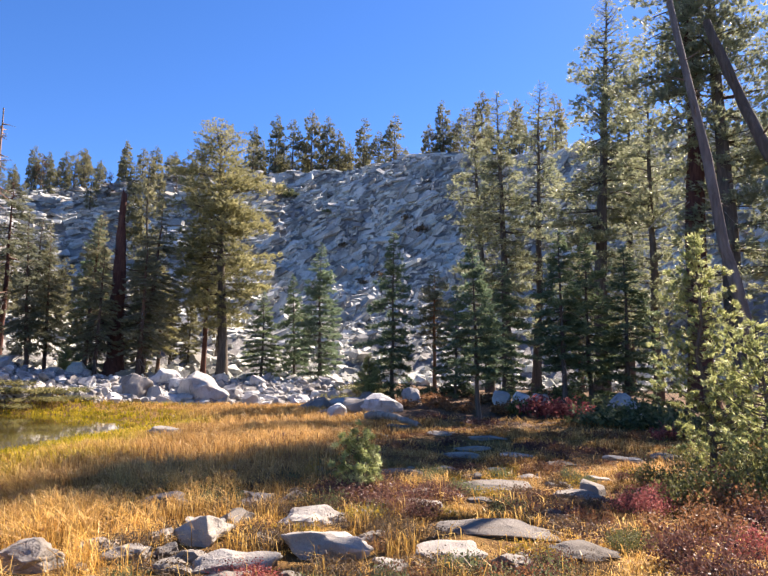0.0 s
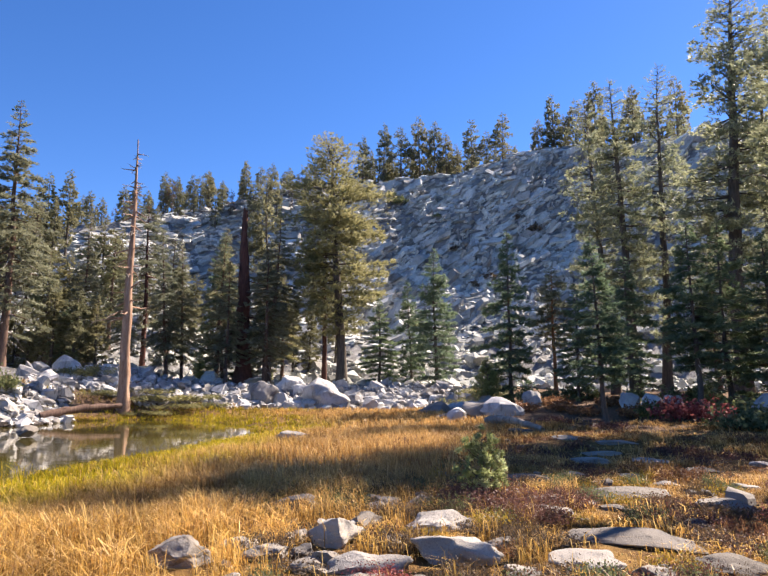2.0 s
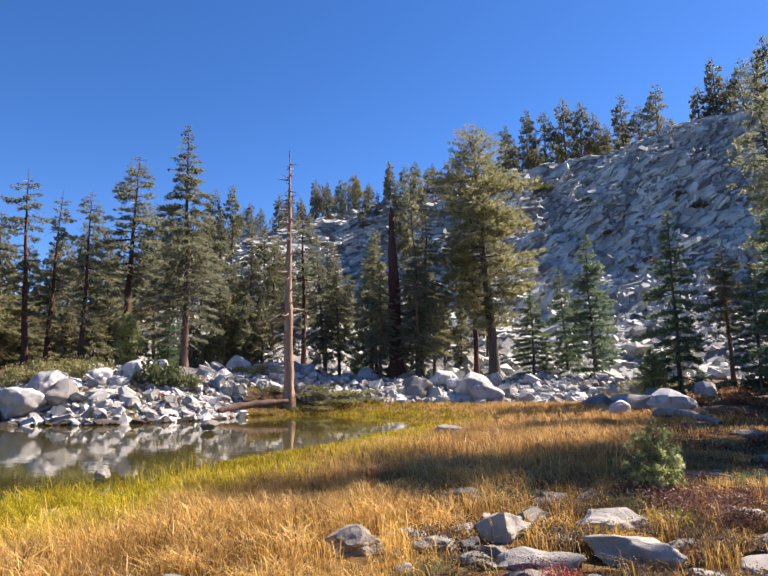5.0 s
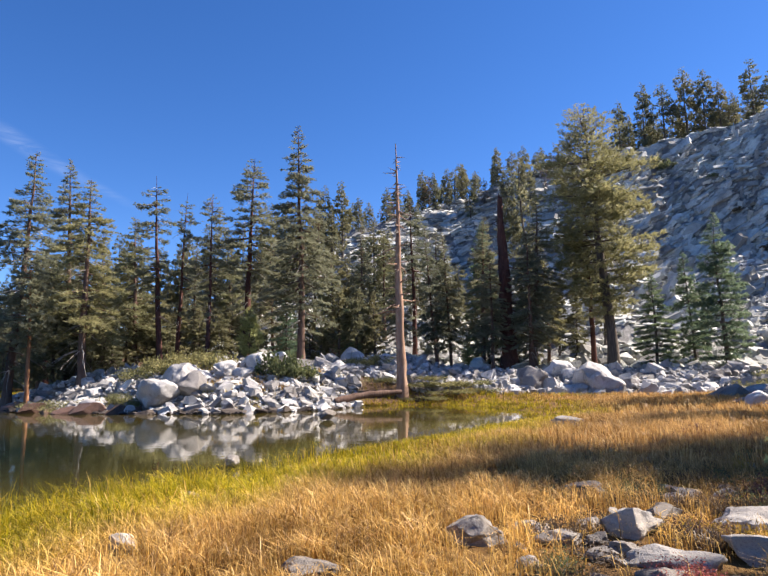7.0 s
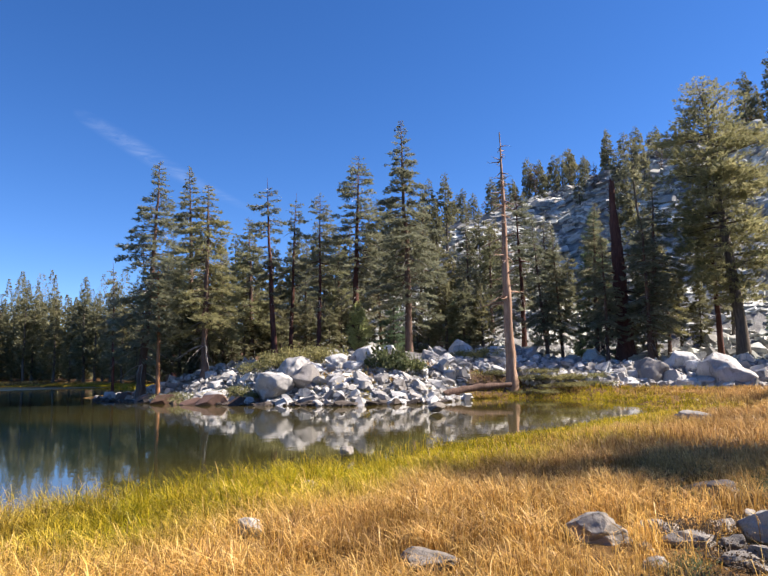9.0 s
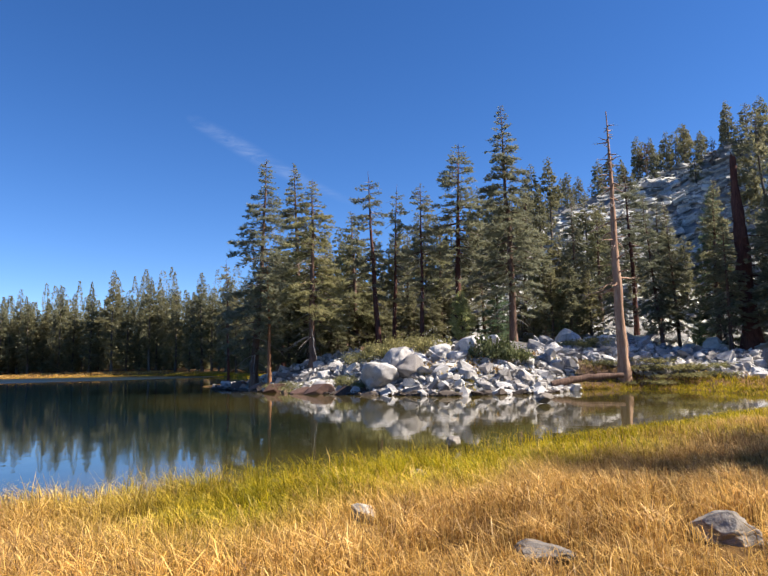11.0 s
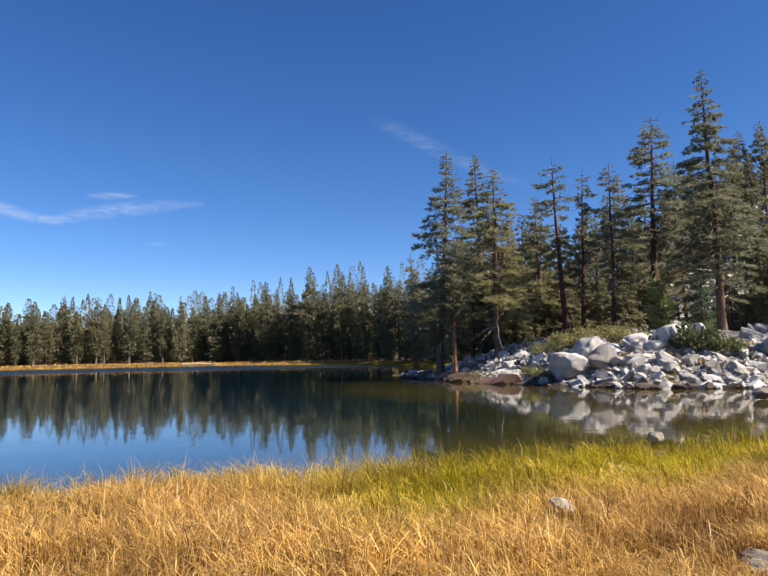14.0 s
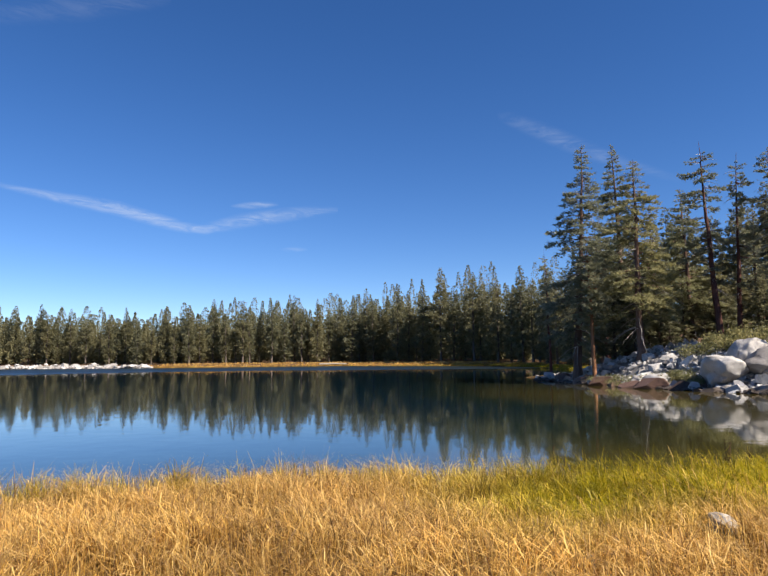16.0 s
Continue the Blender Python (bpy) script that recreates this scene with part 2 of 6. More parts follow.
def grass_material():
    m, nt, p = nodes_of("sedge_blades")
    g = nt.nodes.new("ShaderNodeNewGeometry")
    at = nt.nodes.new("ShaderNodeAttribute")
    at.attribute_name = "green"
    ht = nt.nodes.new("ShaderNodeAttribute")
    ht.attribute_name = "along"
    rust = nt.nodes.new("ShaderNodeAttribute")
    rust.attribute_name = "rust"
    r = g.outputs["Random Per Island"]
    gold = ramp(nt, r, [(0.0, (0.10, 0.042, 0.010)), (0.3, (0.35, 0.175, 0.03)), (0.65, (0.70, 0.415, 0.075)), (1.0, (0.96, 0.69, 0.26))])
    rusty = ramp(nt, r, [(0.0, (0.18, 0.08, 0.02)), (0.5, (0.46, 0.25, 0.075)), (1.0, (0.78, 0.53, 0.23))])
    green = ramp(nt, r, [(0.0, (0.075, 0.082, 0.004)), (0.45, (0.31, 0.275, 0.004)), (0.8, (0.55, 0.43, 0.010)), (1.0, (0.74, 0.55, 0.05))])
    col = mix(nt, rust.outputs["Fac"], gold, rusty)
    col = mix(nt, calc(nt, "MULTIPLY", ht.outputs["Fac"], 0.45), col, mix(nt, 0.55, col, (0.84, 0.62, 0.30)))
    col = mix(nt, at.outputs["Fac"], col, green)
    tuft = nt.nodes.new("ShaderNodeAttribute")
    tuft.attribute_name = "tone"
    col = mix(nt, 1.0, col, ramp(nt, tuft.outputs["Fac"], [(0.0, (0.58, 0.53, 0.46)), (0.5, (1.0, 0.98, 0.94)), (1.0, (1.3, 1.28, 1.2))]), "MULTIPLY")
    # brown sheath at the base, with the shade between blades put into its colour
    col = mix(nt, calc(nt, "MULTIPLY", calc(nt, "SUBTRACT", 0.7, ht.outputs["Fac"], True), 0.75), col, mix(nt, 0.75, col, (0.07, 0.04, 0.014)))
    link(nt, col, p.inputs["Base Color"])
    p.inputs["Roughness"].default_value = 0.48
    p.inputs["Specular IOR Level"].default_value = 0.35
    t = nt.nodes.new("ShaderNodeBsdfTranslucent")
    link(nt, col, t.inputs["Color"])
    s = nt.nodes.new("ShaderNodeMixShader")
    s.inputs[0].default_value = 0.40
    link(nt, p.outputs[0], s.inputs[1])
    link(nt, t.outputs[0], s.inputs[2])
    link(nt, s.outputs[0], nt.nodes["Material Output"].inputs["Surface"])
    return m


GROUND, WATER, SEDGE = ground_material(), water_material(), grass_material()


# ---------------------------------------------------------------- mesh helpers
def net(name, verts, faces, material, smooth=False, attrs=None):
    """A mesh from numpy arrays; all faces have the same number of corners."""
    verts, faces = np.asarray(verts, np.float32), np.asarray(faces, np.int32)
    me = bpy.data.meshes.new(name)
    n, k = faces.shape
    me.vertices.add(len(verts))
    me.vertices.foreach_set("co", verts.ravel())
    me.loops.add(n * k)
    me.loops.foreach_set("vertex_index", faces.ravel())
    me.polygons.add(n)
    me.polygons.foreach_set("loop_start", np.arange(0, n * k, k, dtype=np.int32))
    me.polygons.foreach_set("loop_total", np.full(n, k, np.int32))
    me.polygons.foreach_set("use_smooth", np.full(n, smooth))
    for key, values in (attrs or {}).items():
        me.attributes.new(key, "FLOAT", "POINT").data.foreach_set("value", np.asarray(values, np.float32))
    me.update(calc_edges=True)
    me.materials.append(material)
    return me


def part(name, me, parent, label=""):
    ob = new(name, me)
    ob.parent = parent
    return tagged(ob, label)


def at(az, d):
    """The plan's point at d metres from the tripod spot, az degrees to the left of north."""
    return -d * math.sin(radians(az)), d * math.cos(radians(az))


def smooth01(a, b, x):
    t = np.clip((x - a) / (b - a), 0, 1)
    return t * t * (3 - 2 * t)


TURNS = {}


def bumps(x, y, seed=0, octaves=3):
    """Cheap smooth value noise from turned sines, about -1 to 1."""
    if seed not in TURNS:
        TURNS[seed] = np.random.default_rng(seed).uniform(0, 6.28, (octaves, 3, 2))
    out, amp, fr = np.zeros_like(x, dtype=float), 1.0, 1.0
    for octave in TURNS[seed]:
        for a, ph in octave:
            out += amp * np.sin(fr * (x * math.cos(a) + y * math.sin(a)) + ph) / 3
        amp, fr = amp * 0.5, fr * 2.17
    return out


# ---------------------------------------------------------------- the lie of the land
LAKE = [(-9.6, -80), (-9.8, -8), (-9.8, 0), (-9.2, 8), (-9.8, 14), (-9.9, 21), (-10.2, 27), (-13.2, 33.5), (-18, 37), (-22, 37.8), (-24.3, 35),
        (-25, 30), (-27, 26), (-33, 24), (-43, 23), (-54, 23.5), (-62, 25.5), (-66, 31), (-72, 40), (-90, 46), (-120, 52), (-150, 51),
        (-186, 20), (-183, -25), (-200, -75), (-200, -120), (-100, -140), (-30, -120)]


def shore(x, y):
    """Metres to the lake's edge: negative in the water."""
    best, inside = np.full(np.shape(x), 1e9), np.zeros(np.shape(x), bool)
    for (ax, ay), (bx, by) in zip(LAKE, LAKE[1:] + LAKE[:1]):
        ex, ey = bx - ax, by - ay
        t = np.clip(((x - ax) * ex + (y - ay) * ey) / (ex * ex + ey * ey), 0, 1)
        best = np.minimum(best, np.hypot(x - ax - t * ex, y - ay - t * ey))
        inside ^= ((ay > y) != (by > y)) & (x < ax + (y - ay) * ex / (ey if ey else 1e-9))
    return np.where(inside, -best, best) + 0.5 * bumps(x * 0.9, y * 0.9, 3)


RIM_AZ = [-180, -150, -110, -70, -40, -20, -7, -3, 1, 6, 10, 18, 23, 27, 30, 35, 39, 46, 53, 62, 180]
RIM_EL = [0, 0, 8, 16, 20, 20.5, 20.3, 19.9, 19.4, 18.9, 18.3, 17.5, 16.2, 15.0, 14.6, 13.5, 12.6, 9.0, 4.5, 0, 0]


def height(x, y):
    x, y = np.asarray(x, float), np.asarray(y, float)
    s = shore(x, y)
    r = np.hypot(x, y)
    az = np.degrees(np.arctan2(-x, y))
    h = np.where(s > 0, 0.40 * (1 - np.exp(-np.maximum(s, 0) / 2.2)), np.maximum(0.22 * s, -3.0))
    dry = smooth01(0.3, 3, s)
    h += dry * 0.06 * bumps(x * 1.3, y * 1.3, 5)
    # stony bank and woodland floor
    bank = smooth01(44.5, 51, r) * smooth01(38, 30, az) * smooth01(-6, 4, az)
    h += 1.6 * bank * dry
    h += dry * smooth01(4, -4, az) * smooth01(-120, -60, az) * np.clip(0.034 * (r - 17), 0, 1.6)
    # knoll of boulders on the point
    mx, my = at(45, 49)
    h += dry * 2.9 * np.exp(-(((x - mx) * 0.8 + (y - my) * 0.6) / 12) ** 2 - (((y - my) * 0.8 - (x - mx) * 0.6) / 7.5) ** 2)
    h += dry * 1.6 * smooth01(28, 34, az) * smooth01(66, 55, az) * smooth01(46, 58, r) * smooth01(110, 80, r)
    # land behind the far shore
    h += smooth01(61, 68, az) * smooth01(60, 90, r) * smooth01(0.8, 8, s) * 0.75
    h += smooth01(60, 75, az) * smooth01(14, 110, s) * 9
    # granite hill: talus, cliff, top
    el = np.interp(az, RIM_AZ, RIM_EL)
    steep = smooth01(36, 24, az) * smooth01(-45, -20, az)
    rc = 112 + 26 * smooth01(12, 40, az) + 4 * bumps(az * 0.12, az * 0, 11)
    rt = rc - (21 + 20 * (1 - steep)) + 3 * bumps(az * 0.2, az * 0, 12)
    zc = 2.0 + rc * np.tan(np.radians(np.maximum(el - 0.9, 0)))
    zt = zc * (0.53 - 0.09 * steep)
    foot = 60.0
    up = np.clip((r - foot) / (rt - foot), 0, 1)
    face = np.clip((r - rt) / (rc - rt), 0, 1)
    z = zt * (0.35 * up + 0.65 * up * up) + (zc - zt) * (0.75 * face + 0.25 * np.sin(face * 1.5708))
    # joints: diagonal grooves and stepped ledges across the face
    q = np.radians(az) * 110
    wob = 2.2 * bumps(q * 0.13, r * 0.2, 15)
    groove = np.maximum(0, 1 - np.abs(np.sin((q + 0.55 * r + wob) * 0.33)) / 0.22) + 0.8 * np.maximum(0, 1 - np.abs(np.sin((q * 0.45 - 1.1 * r + wob) * 0.47)) / 0.25)
    z += smooth01(0.0, 0.12, face) * smooth01(1.0, 0.93, face) * (1.5 * bumps(q * 0.21, r * 0.33, 16) - 2.8 * groove * (0.6 + 0.4 * bumps(q * 0.1, r * 0.1, 17)))
    z += np.clip(r - rc, 0, 40) * 0.07 - np.clip(r - rc - 60, 0, 400) * 0.05
    z += smooth01(0.02, 0.2, up) * (0.6 * bumps(x * 0.35, y * 0.35, 8) + 0.5 * bumps(x * 0.9, y * 0.9, 9)) * smooth01(rc + 30, rc, r)
    h += np.where(el > 0.01, np.maximum(z, 0) * smooth01(0, 3, el), 0)
    return h


def ground_z(x, y):
    return float(height(np.array([x]), np.array([y]))[0])


def build_ground():
    azs = np.concatenate([np.arange(-180, -46, 4.0), np.arange(-46, 114, 0.8), np.arange(114, 180, 4.0)])
    rs = np.concatenate([[0.01], np.arange(1, 4, 0.5), np.arange(4, 20, 0.3), np.arange(20, 44, 0.5), np.arange(44, 62, 0.5),
                         np.arange(62, 128, 0.75), np.geomspace(128, 330, 40), np.geomspace(350, 4000, 14)])
    A, Rr = np.meshgrid(np.radians(azs), rs, indexing="ij")
    X, Y = -Rr * np.sin(A), Rr * np.cos(A)
    Z = height(X, Y)
    s = shore(X, Y)
    na, nr = X.shape
    i = np.arange(na)[:, None] * nr
    j = np.arange(nr - 1)[None, :]
    i2 = ((np.arange(na) + 1) % na)[:, None] * nr
    q = np.stack([i + j, i + j + 1, i2 + j + 1, i2 + j], -1).reshape(-1, 4)
    az = np.degrees(A)
    el = np.interp(az, RIM_AZ, RIM_EL)
    rock = smooth01(57, 63, Rr + 3 * bumps(X * 0.3, Y * 0.3, 21)) * (el > 1) * smooth01(330, 250, Rr) * smooth01(45, 37, az)
    stony = smooth01(0.0, 0.8, s) * np.maximum(smooth01(35, 37, az) * smooth01(64, 61, az) * smooth01(36, 38, Rr) * smooth01(54, 48, Rr), smooth01(44.6, 45.6, Rr) * smooth01(53, 50, Rr) * smooth01(1, 4, az) * smooth01(40, 38, az) * (1 - smooth01(28, 31, az)))
    rock = np.maximum(rock, stony * 0.9)
    litter = np.maximum(smooth01(19, 26, Rr + 3 * bumps(X * 0.4, Y * 0.4, 22)) * smooth01(3, -2, az), smooth01(46, 49, Rr) * smooth01(64, 60, az))
    litter = np.maximum(litter, smooth01(1.5, 4, s) * smooth01(62, 70, az) * smooth01(60, 70, Rr))
    litter = np.maximum(litter, smooth01(0.4, 1.2, s) * smooth01(28, 31, az) * smooth01(41, 38, az) * smooth01(40, 42, Rr) * smooth01(52, 48, Rr))
    bed = smooth01(0.3, -0.4, s)
    me = net("ground", np.stack([X, Y, Z], -1).reshape(-1, 3), q[:, ::-1], GROUND, True,
             {"rock": rock.ravel(), "litter": litter.ravel(), "bed": bed.ravel()})
    tagged(new("ground", me), "dry golden meadow soil rising to bare granite hillside", "ground", kind="structure")


build_ground()


def build_water():
    xs, ys = np.arange(-214, -3, 3.0), np.arange(-146, 64, 3.0)
    X, Y = np.meshgrid(xs, ys, indexing="ij")
    s = -shore(X, Y)
    deep = np.clip(s / 22, 0, 1) * smooth01(5, -4, Y - 0.18 * (X + 80)) + np.clip(s / 60, 0, 1)
    deep = np.maximum(deep, smooth01(26, 75, np.hypot(X, Y)) * np.clip(s / 4, 0, 1) * 0.8)
    deep = np.maximum(deep, np.clip(s / 7, 0, 1) * smooth01(66, 82, np.degrees(np.arctan2(-X, Y))))
    nx, ny = X.shape
    i = np.arange(nx - 1)[:, None] * ny + np.arange(ny - 1)[None, :]
    q = np.stack([i, i + ny, i + ny + 1, i + 1], -1).reshape(-1, 4)
    me = net("lake_water", np.stack([X, Y, X * 0], -1).reshape(-1, 3), q, WATER, True, {"depth": np.clip(deep, 0, 1).ravel(), "ripple": smooth01(112, 128, np.hypot(X, Y) + 5 * bumps(X * 0.1, Y * 0.1, 61)).ravel()})
    tagged(new("lake_water", me), "still dark green lake water mirroring the forest", "lake", kind="structure")


build_water()


# ---------------------------------------------------------------- stones
def cut_block(seed, planes=11, cut=(0.28, 0.46), bevel=0.0, segments=2, upright=False):
    """A block about 1 m across, split by random flat breaks."""
    r = np.random.default_rng(seed)
    bm = bmesh.new()
    bmesh.ops.create_cube(bm, size=1.0)
    bmesh.ops.rotate(bm, verts=bm.verts, matrix=Euler(r.normal(0, 0.12, 3) if upright else r.uniform(0, 6.28, 3)).to_matrix())
    for _ in range(planes):
        n = Vector(r.normal(size=3)).normalized()
        res = bmesh.ops.bisect_plane(bm, geom=bm.verts[:] + bm.edges[:] + bm.faces[:], plane_co=n * r.uniform(*cut), plane_no=n, clear_outer=True)
        rim = [g for g in res["geom_cut"] if isinstance(g, bmesh.types.BMEdge)]
        if len(rim) > 2:
            bmesh.ops.contextual_create(bm, geom=rim)
    bmesh.ops.remove_doubles(bm, verts=bm.verts, dist=0.012)
    if bevel:
        bmesh.ops.bevel(bm, geom=bm.edges[:], offset=bevel, segments=segments if bevel > 0.03 else 1, affect="EDGES", profile=0.6, clamp_overlap=True)
    bmesh.ops.recalc_face_normals(bm, faces=bm.faces)
    return bm


def stone_mesh(name, seed, material, planes=11, cut=(0.28, 0.46), bevel=0.03, fine=0, rough=0.0, worn=2):
    """A broken granite block with worn edges; fine adds a pitted, uneven skin."""
    bm = cut_block(seed, planes, cut, bevel)
    off = Vector((seed * 3.7 % 50, seed * 1.3 % 50, 0))
    if fine:
        bmesh.ops.triangulate(bm, faces=bm.faces)
        for _ in range(fine):
            long = [e for e in bm.edges if e.calc_length() > 0.12]
            bmesh.ops.subdivide_edges(bm, edges=long, cuts=1)
            bmesh.ops.triangulate(bm, faces=bm.faces)
        for _ in range(worn):
            bmesh.ops.smooth_vert(bm, verts=bm.verts, factor=0.35, use_axis_x=True, use_axis_y=True, use_axis_z=True)
        for v in bm.verts:
            v.co += v.co.normalized() * rough * (noise.fractal(v.co * 2.6 + off, 1.0, 2.0, 5))
    me = bpy.data.meshes.new(name)
    bm.to_mesh(me)
    bm.free()
    me.materials.append(material)
    for f in me.polygons:
        f.use_smooth = fine > 0
    return me


def tilt(seed, amount=14):
    r = np.random.default_rng(seed)
    return Euler([radians(a) for a in (r.uniform(-amount, amount), r.uniform(-amount, amount), r.uniform(0, 360))])


NEAR_ROCKS = []


def put_stone(name, me, x, y, size, label, group="", sink=0.25, seed=0, turn=None, lift=0.0, amount=14):
    sx, sy, sz = size
    ob = new(name, me)
    if math.hypot(x, y) < 20 and max(sx, sy) > 0.2:
        NEAR_ROCKS.append((x, y, max(sx, sy)))
    e = tilt(seed, amount)
    if turn is not None:
        e.z = radians(turn)
    ob.matrix_world = Matrix.LocRotScale((x, y, ground_z(x, y) + sz * (0.5 - sink) + lift), e, (sx, sy, sz))
    return tagged(ob, label, "rock", group)


ROUND = [stone_mesh("boulder", 140 + i, GRANITE, 26, (0.38, 0.47), 0.04, 2, 0.08, 7) for i in range(6)]
BLOCKS = [stone_mesh("boulder", 100 + i, GRANITE, 16, (0.31, 0.46), 0.03) for i in range(12)]
NEAR_STONES = [stone_mesh("meadow_rock", 200 + i, GRANITE_NEAR, 16, (0.34, 0.48), 0.045, 3, 0.09) for i in range(8)]
SLABS = [stone_mesh("flat_rock", 240 + i, GRANITE_NEAR, 22, (0.38, 0.5), 0.05, 3, 0.07, 7) for i in range(7)]
NEAR_BLOCKS = [stone_mesh("meadow_rock", 220 + i, GRANITE_NEAR, 15, (0.37, 0.49), 0.05, 3, 0.12) for i in range(4)]
LAKE_ROCKS = [stone_mesh("meadow_rock", 290 + i, GRANITE_NEAR, 26, (0.38, 0.47), 0.04, 2, 0.06, 7) for i in range(2)]
SMALL_STONES = [stone_mesh("small_stone", 280 + i, GRANITE_NEAR, 12, (0.3, 0.46), 0.04) for i in range(5)]
RED_ROCKS = [stone_mesh("shore_rock", 260 + i, WET_ROCK, 9, (0.3, 0.46), 0.04) for i in range(3)]


def hulls(count, seed, boxy=False, worn=False):
    """Small angular blocks as arrays, to be joined by the thousand; boxy ones keep the joints' right angles."""
    out = []
    for i in range(count):
        bm = cut_block(seed * 100 + i, *((3, (0.4, 0.56)) if boxy else (8, (0.33, 0.46)) if worn else (6, (0.28, 0.44))), upright=boxy)
        bmesh.ops.triangulate(bm, faces=bm.faces)
        bm.verts.index_update()
        out.append((np.array([v.co for v in bm.verts]), np.array([[v.index for v in f.verts] for f in bm.faces])))
        bm.free()
    return out


def turned(ax, ay, azr):
    ca, sa, cb, sb, cc, sc = np.cos(ax), np.sin(ax), np.cos(ay), np.sin(ay), np.cos(azr), np.sin(azr)
    X = np.array([[1, 0, 0], [0, ca, -sa], [0, sa, ca]])
    Y = np.array([[cb, 0, sb], [0, 1, 0], [-sb, 0, cb]])
    Z = np.array([[cc, -sc, 0], [sc, cc, 0], [0, 0, 1]])
    return Z @ Y @ X


def joined(name, kinds, spots, material, label, category):
    """Many blocks in one mesh. spots: place, turn matrix, scale."""
    vs, fs, base = [], [], 0
    for i, (p, m, s) in enumerate(spots):
        v, f = kinds[i % len(kinds)]
        vs.append((v * s) @ m.T + p)
        fs.append(f + base)
        base += len(v)
    ob = new(name, net(name, np.vstack(vs), np.vstack(fs), material))
    return tagged(ob, label, category, kind="stuff")


def slope_at(az, d):
    x, y = -d * np.sin(np.radians(az)), d * np.cos(np.radians(az))
    x2, y2 = -(d + 0.6) * np.sin(np.radians(az)), (d + 0.6) * np.cos(np.radians(az))
    z = height(x, y)
    return x, y, z, (height(x2, y2) - z) / 0.6


def build_cliff():
    r = np.random.default_rng(31)
    slabs = hulls(14, 5)
    boxes = hulls(16, 6, True)
    # jointed slabs of the face, in ledges
    n = 54000
    az, d = r.uniform(-34, 48, n), r.uniform(74, 128, n)
    X, Y, Z, S = slope_at(az, d)
    size = bumps(az * 0.9, d * 0.5, 35)
    above = slope_at(az, d + 2.5)[2] - Z
    spots = []
    for a, x, y, z, slope, big, rest in zip(az, X, Y, Z, S, size, above):
        if slope < 0.30 or z < 4 or len(spots) >= 22000:
            continue
        L = min((0.42 + 0.28 * r.pareto(2.0)) * (1.05 + 0.4 * big), 1.9)
        cap = rest < 1.3
        flat = cap or L > 1.0
        if cap:
            L = min(L * 1.3, 1.5)
        s = np.array([L * r.uniform(1.2, 2.6), L * r.uniform(0.5, 0.9), 0.22 * L + 0.1 if flat else L * r.uniform(0.3, 0.6) + 0.08])
        pitch = math.atan(slope) * (r.uniform(0.8, 1.05) if flat or r.random() < 0.3 else r.uniform(0.1, 0.7))
        lie = radians(r.normal(2, 7) if cap else r.normal(30, 13) if a < 18 else r.normal(9, 11))
        if not cap and a < 4 and L < 1.2 and r.random() < 0.16:
            lie = radians(r.normal(84, 8))
        m = turned(0, 0, radians(a)) @ turned(0, -lie, 0) @ turned(pitch, 0, 0) @ turned(r.normal(0, 0.12), r.normal(0, 0.12), r.normal(0, 0.25))
        out = 0.0 if cap else 0.1 * L + abs(r.normal(0, 0.14))
        spots.append((np.array([x + out * math.sin(radians(a)), y - out * math.cos(radians(a)), z - 0.05 * L]), m, s))
    spots.sort(key=lambda q: -q[2].max())
    heap("cliff_face", boxes, spots, 260, "slab", "grey granite cliff broken into leaning slabs and ledges", "cliff")
    # talus of pale blocks
    az, d = r.uniform(-34, 50, 15000), r.uniform(55, 106, 15000)
    X, Y, Z, S = slope_at(az, d)
    spots = []
    for dd, x, y, z, slope in zip(d, X, Y, Z, S):
        if slope > 0.62 or r.random() > 1.25 - dd / 140 or len(spots) >= 9000:
            continue
        L = min(0.30 * r.pareto(2.4) + 0.45, 1.7)
        s = L * np.array([1, r.uniform(0.6, 1), r.uniform(0.4, 0.8)])
        spots.append((np.array([x, y, z + 0.12 * L]), turned(r.normal(0, 0.3), r.normal(0, 0.3), r.uniform(0, 6.28)), s))
    spots.sort(key=lambda q: -q[2].max())
    heap("talus", slabs, spots, 260, "block", "pale granite talus blocks heaped below the cliff", "rocks")


def heap(name, kinds, spots, singles, piece, label, category):
    """The largest blocks as parts of their own, the rest in one mesh."""
    ob = joined(name, kinds, spots[singles:], CLIFF, label, category)
    meshes = [net(piece, v, f, CLIFF_BLOCK) for v, f in kinds]
    for i, (p, m, s) in enumerate(spots[:singles]):
        b = part(piece, meshes[i % len(kinds)], ob)
        b.matrix_basis = Matrix.Translation(p) @ Matrix(m.tolist()).to_4x4() @ Matrix.Diagonal((*s, 1))


build_cliff()


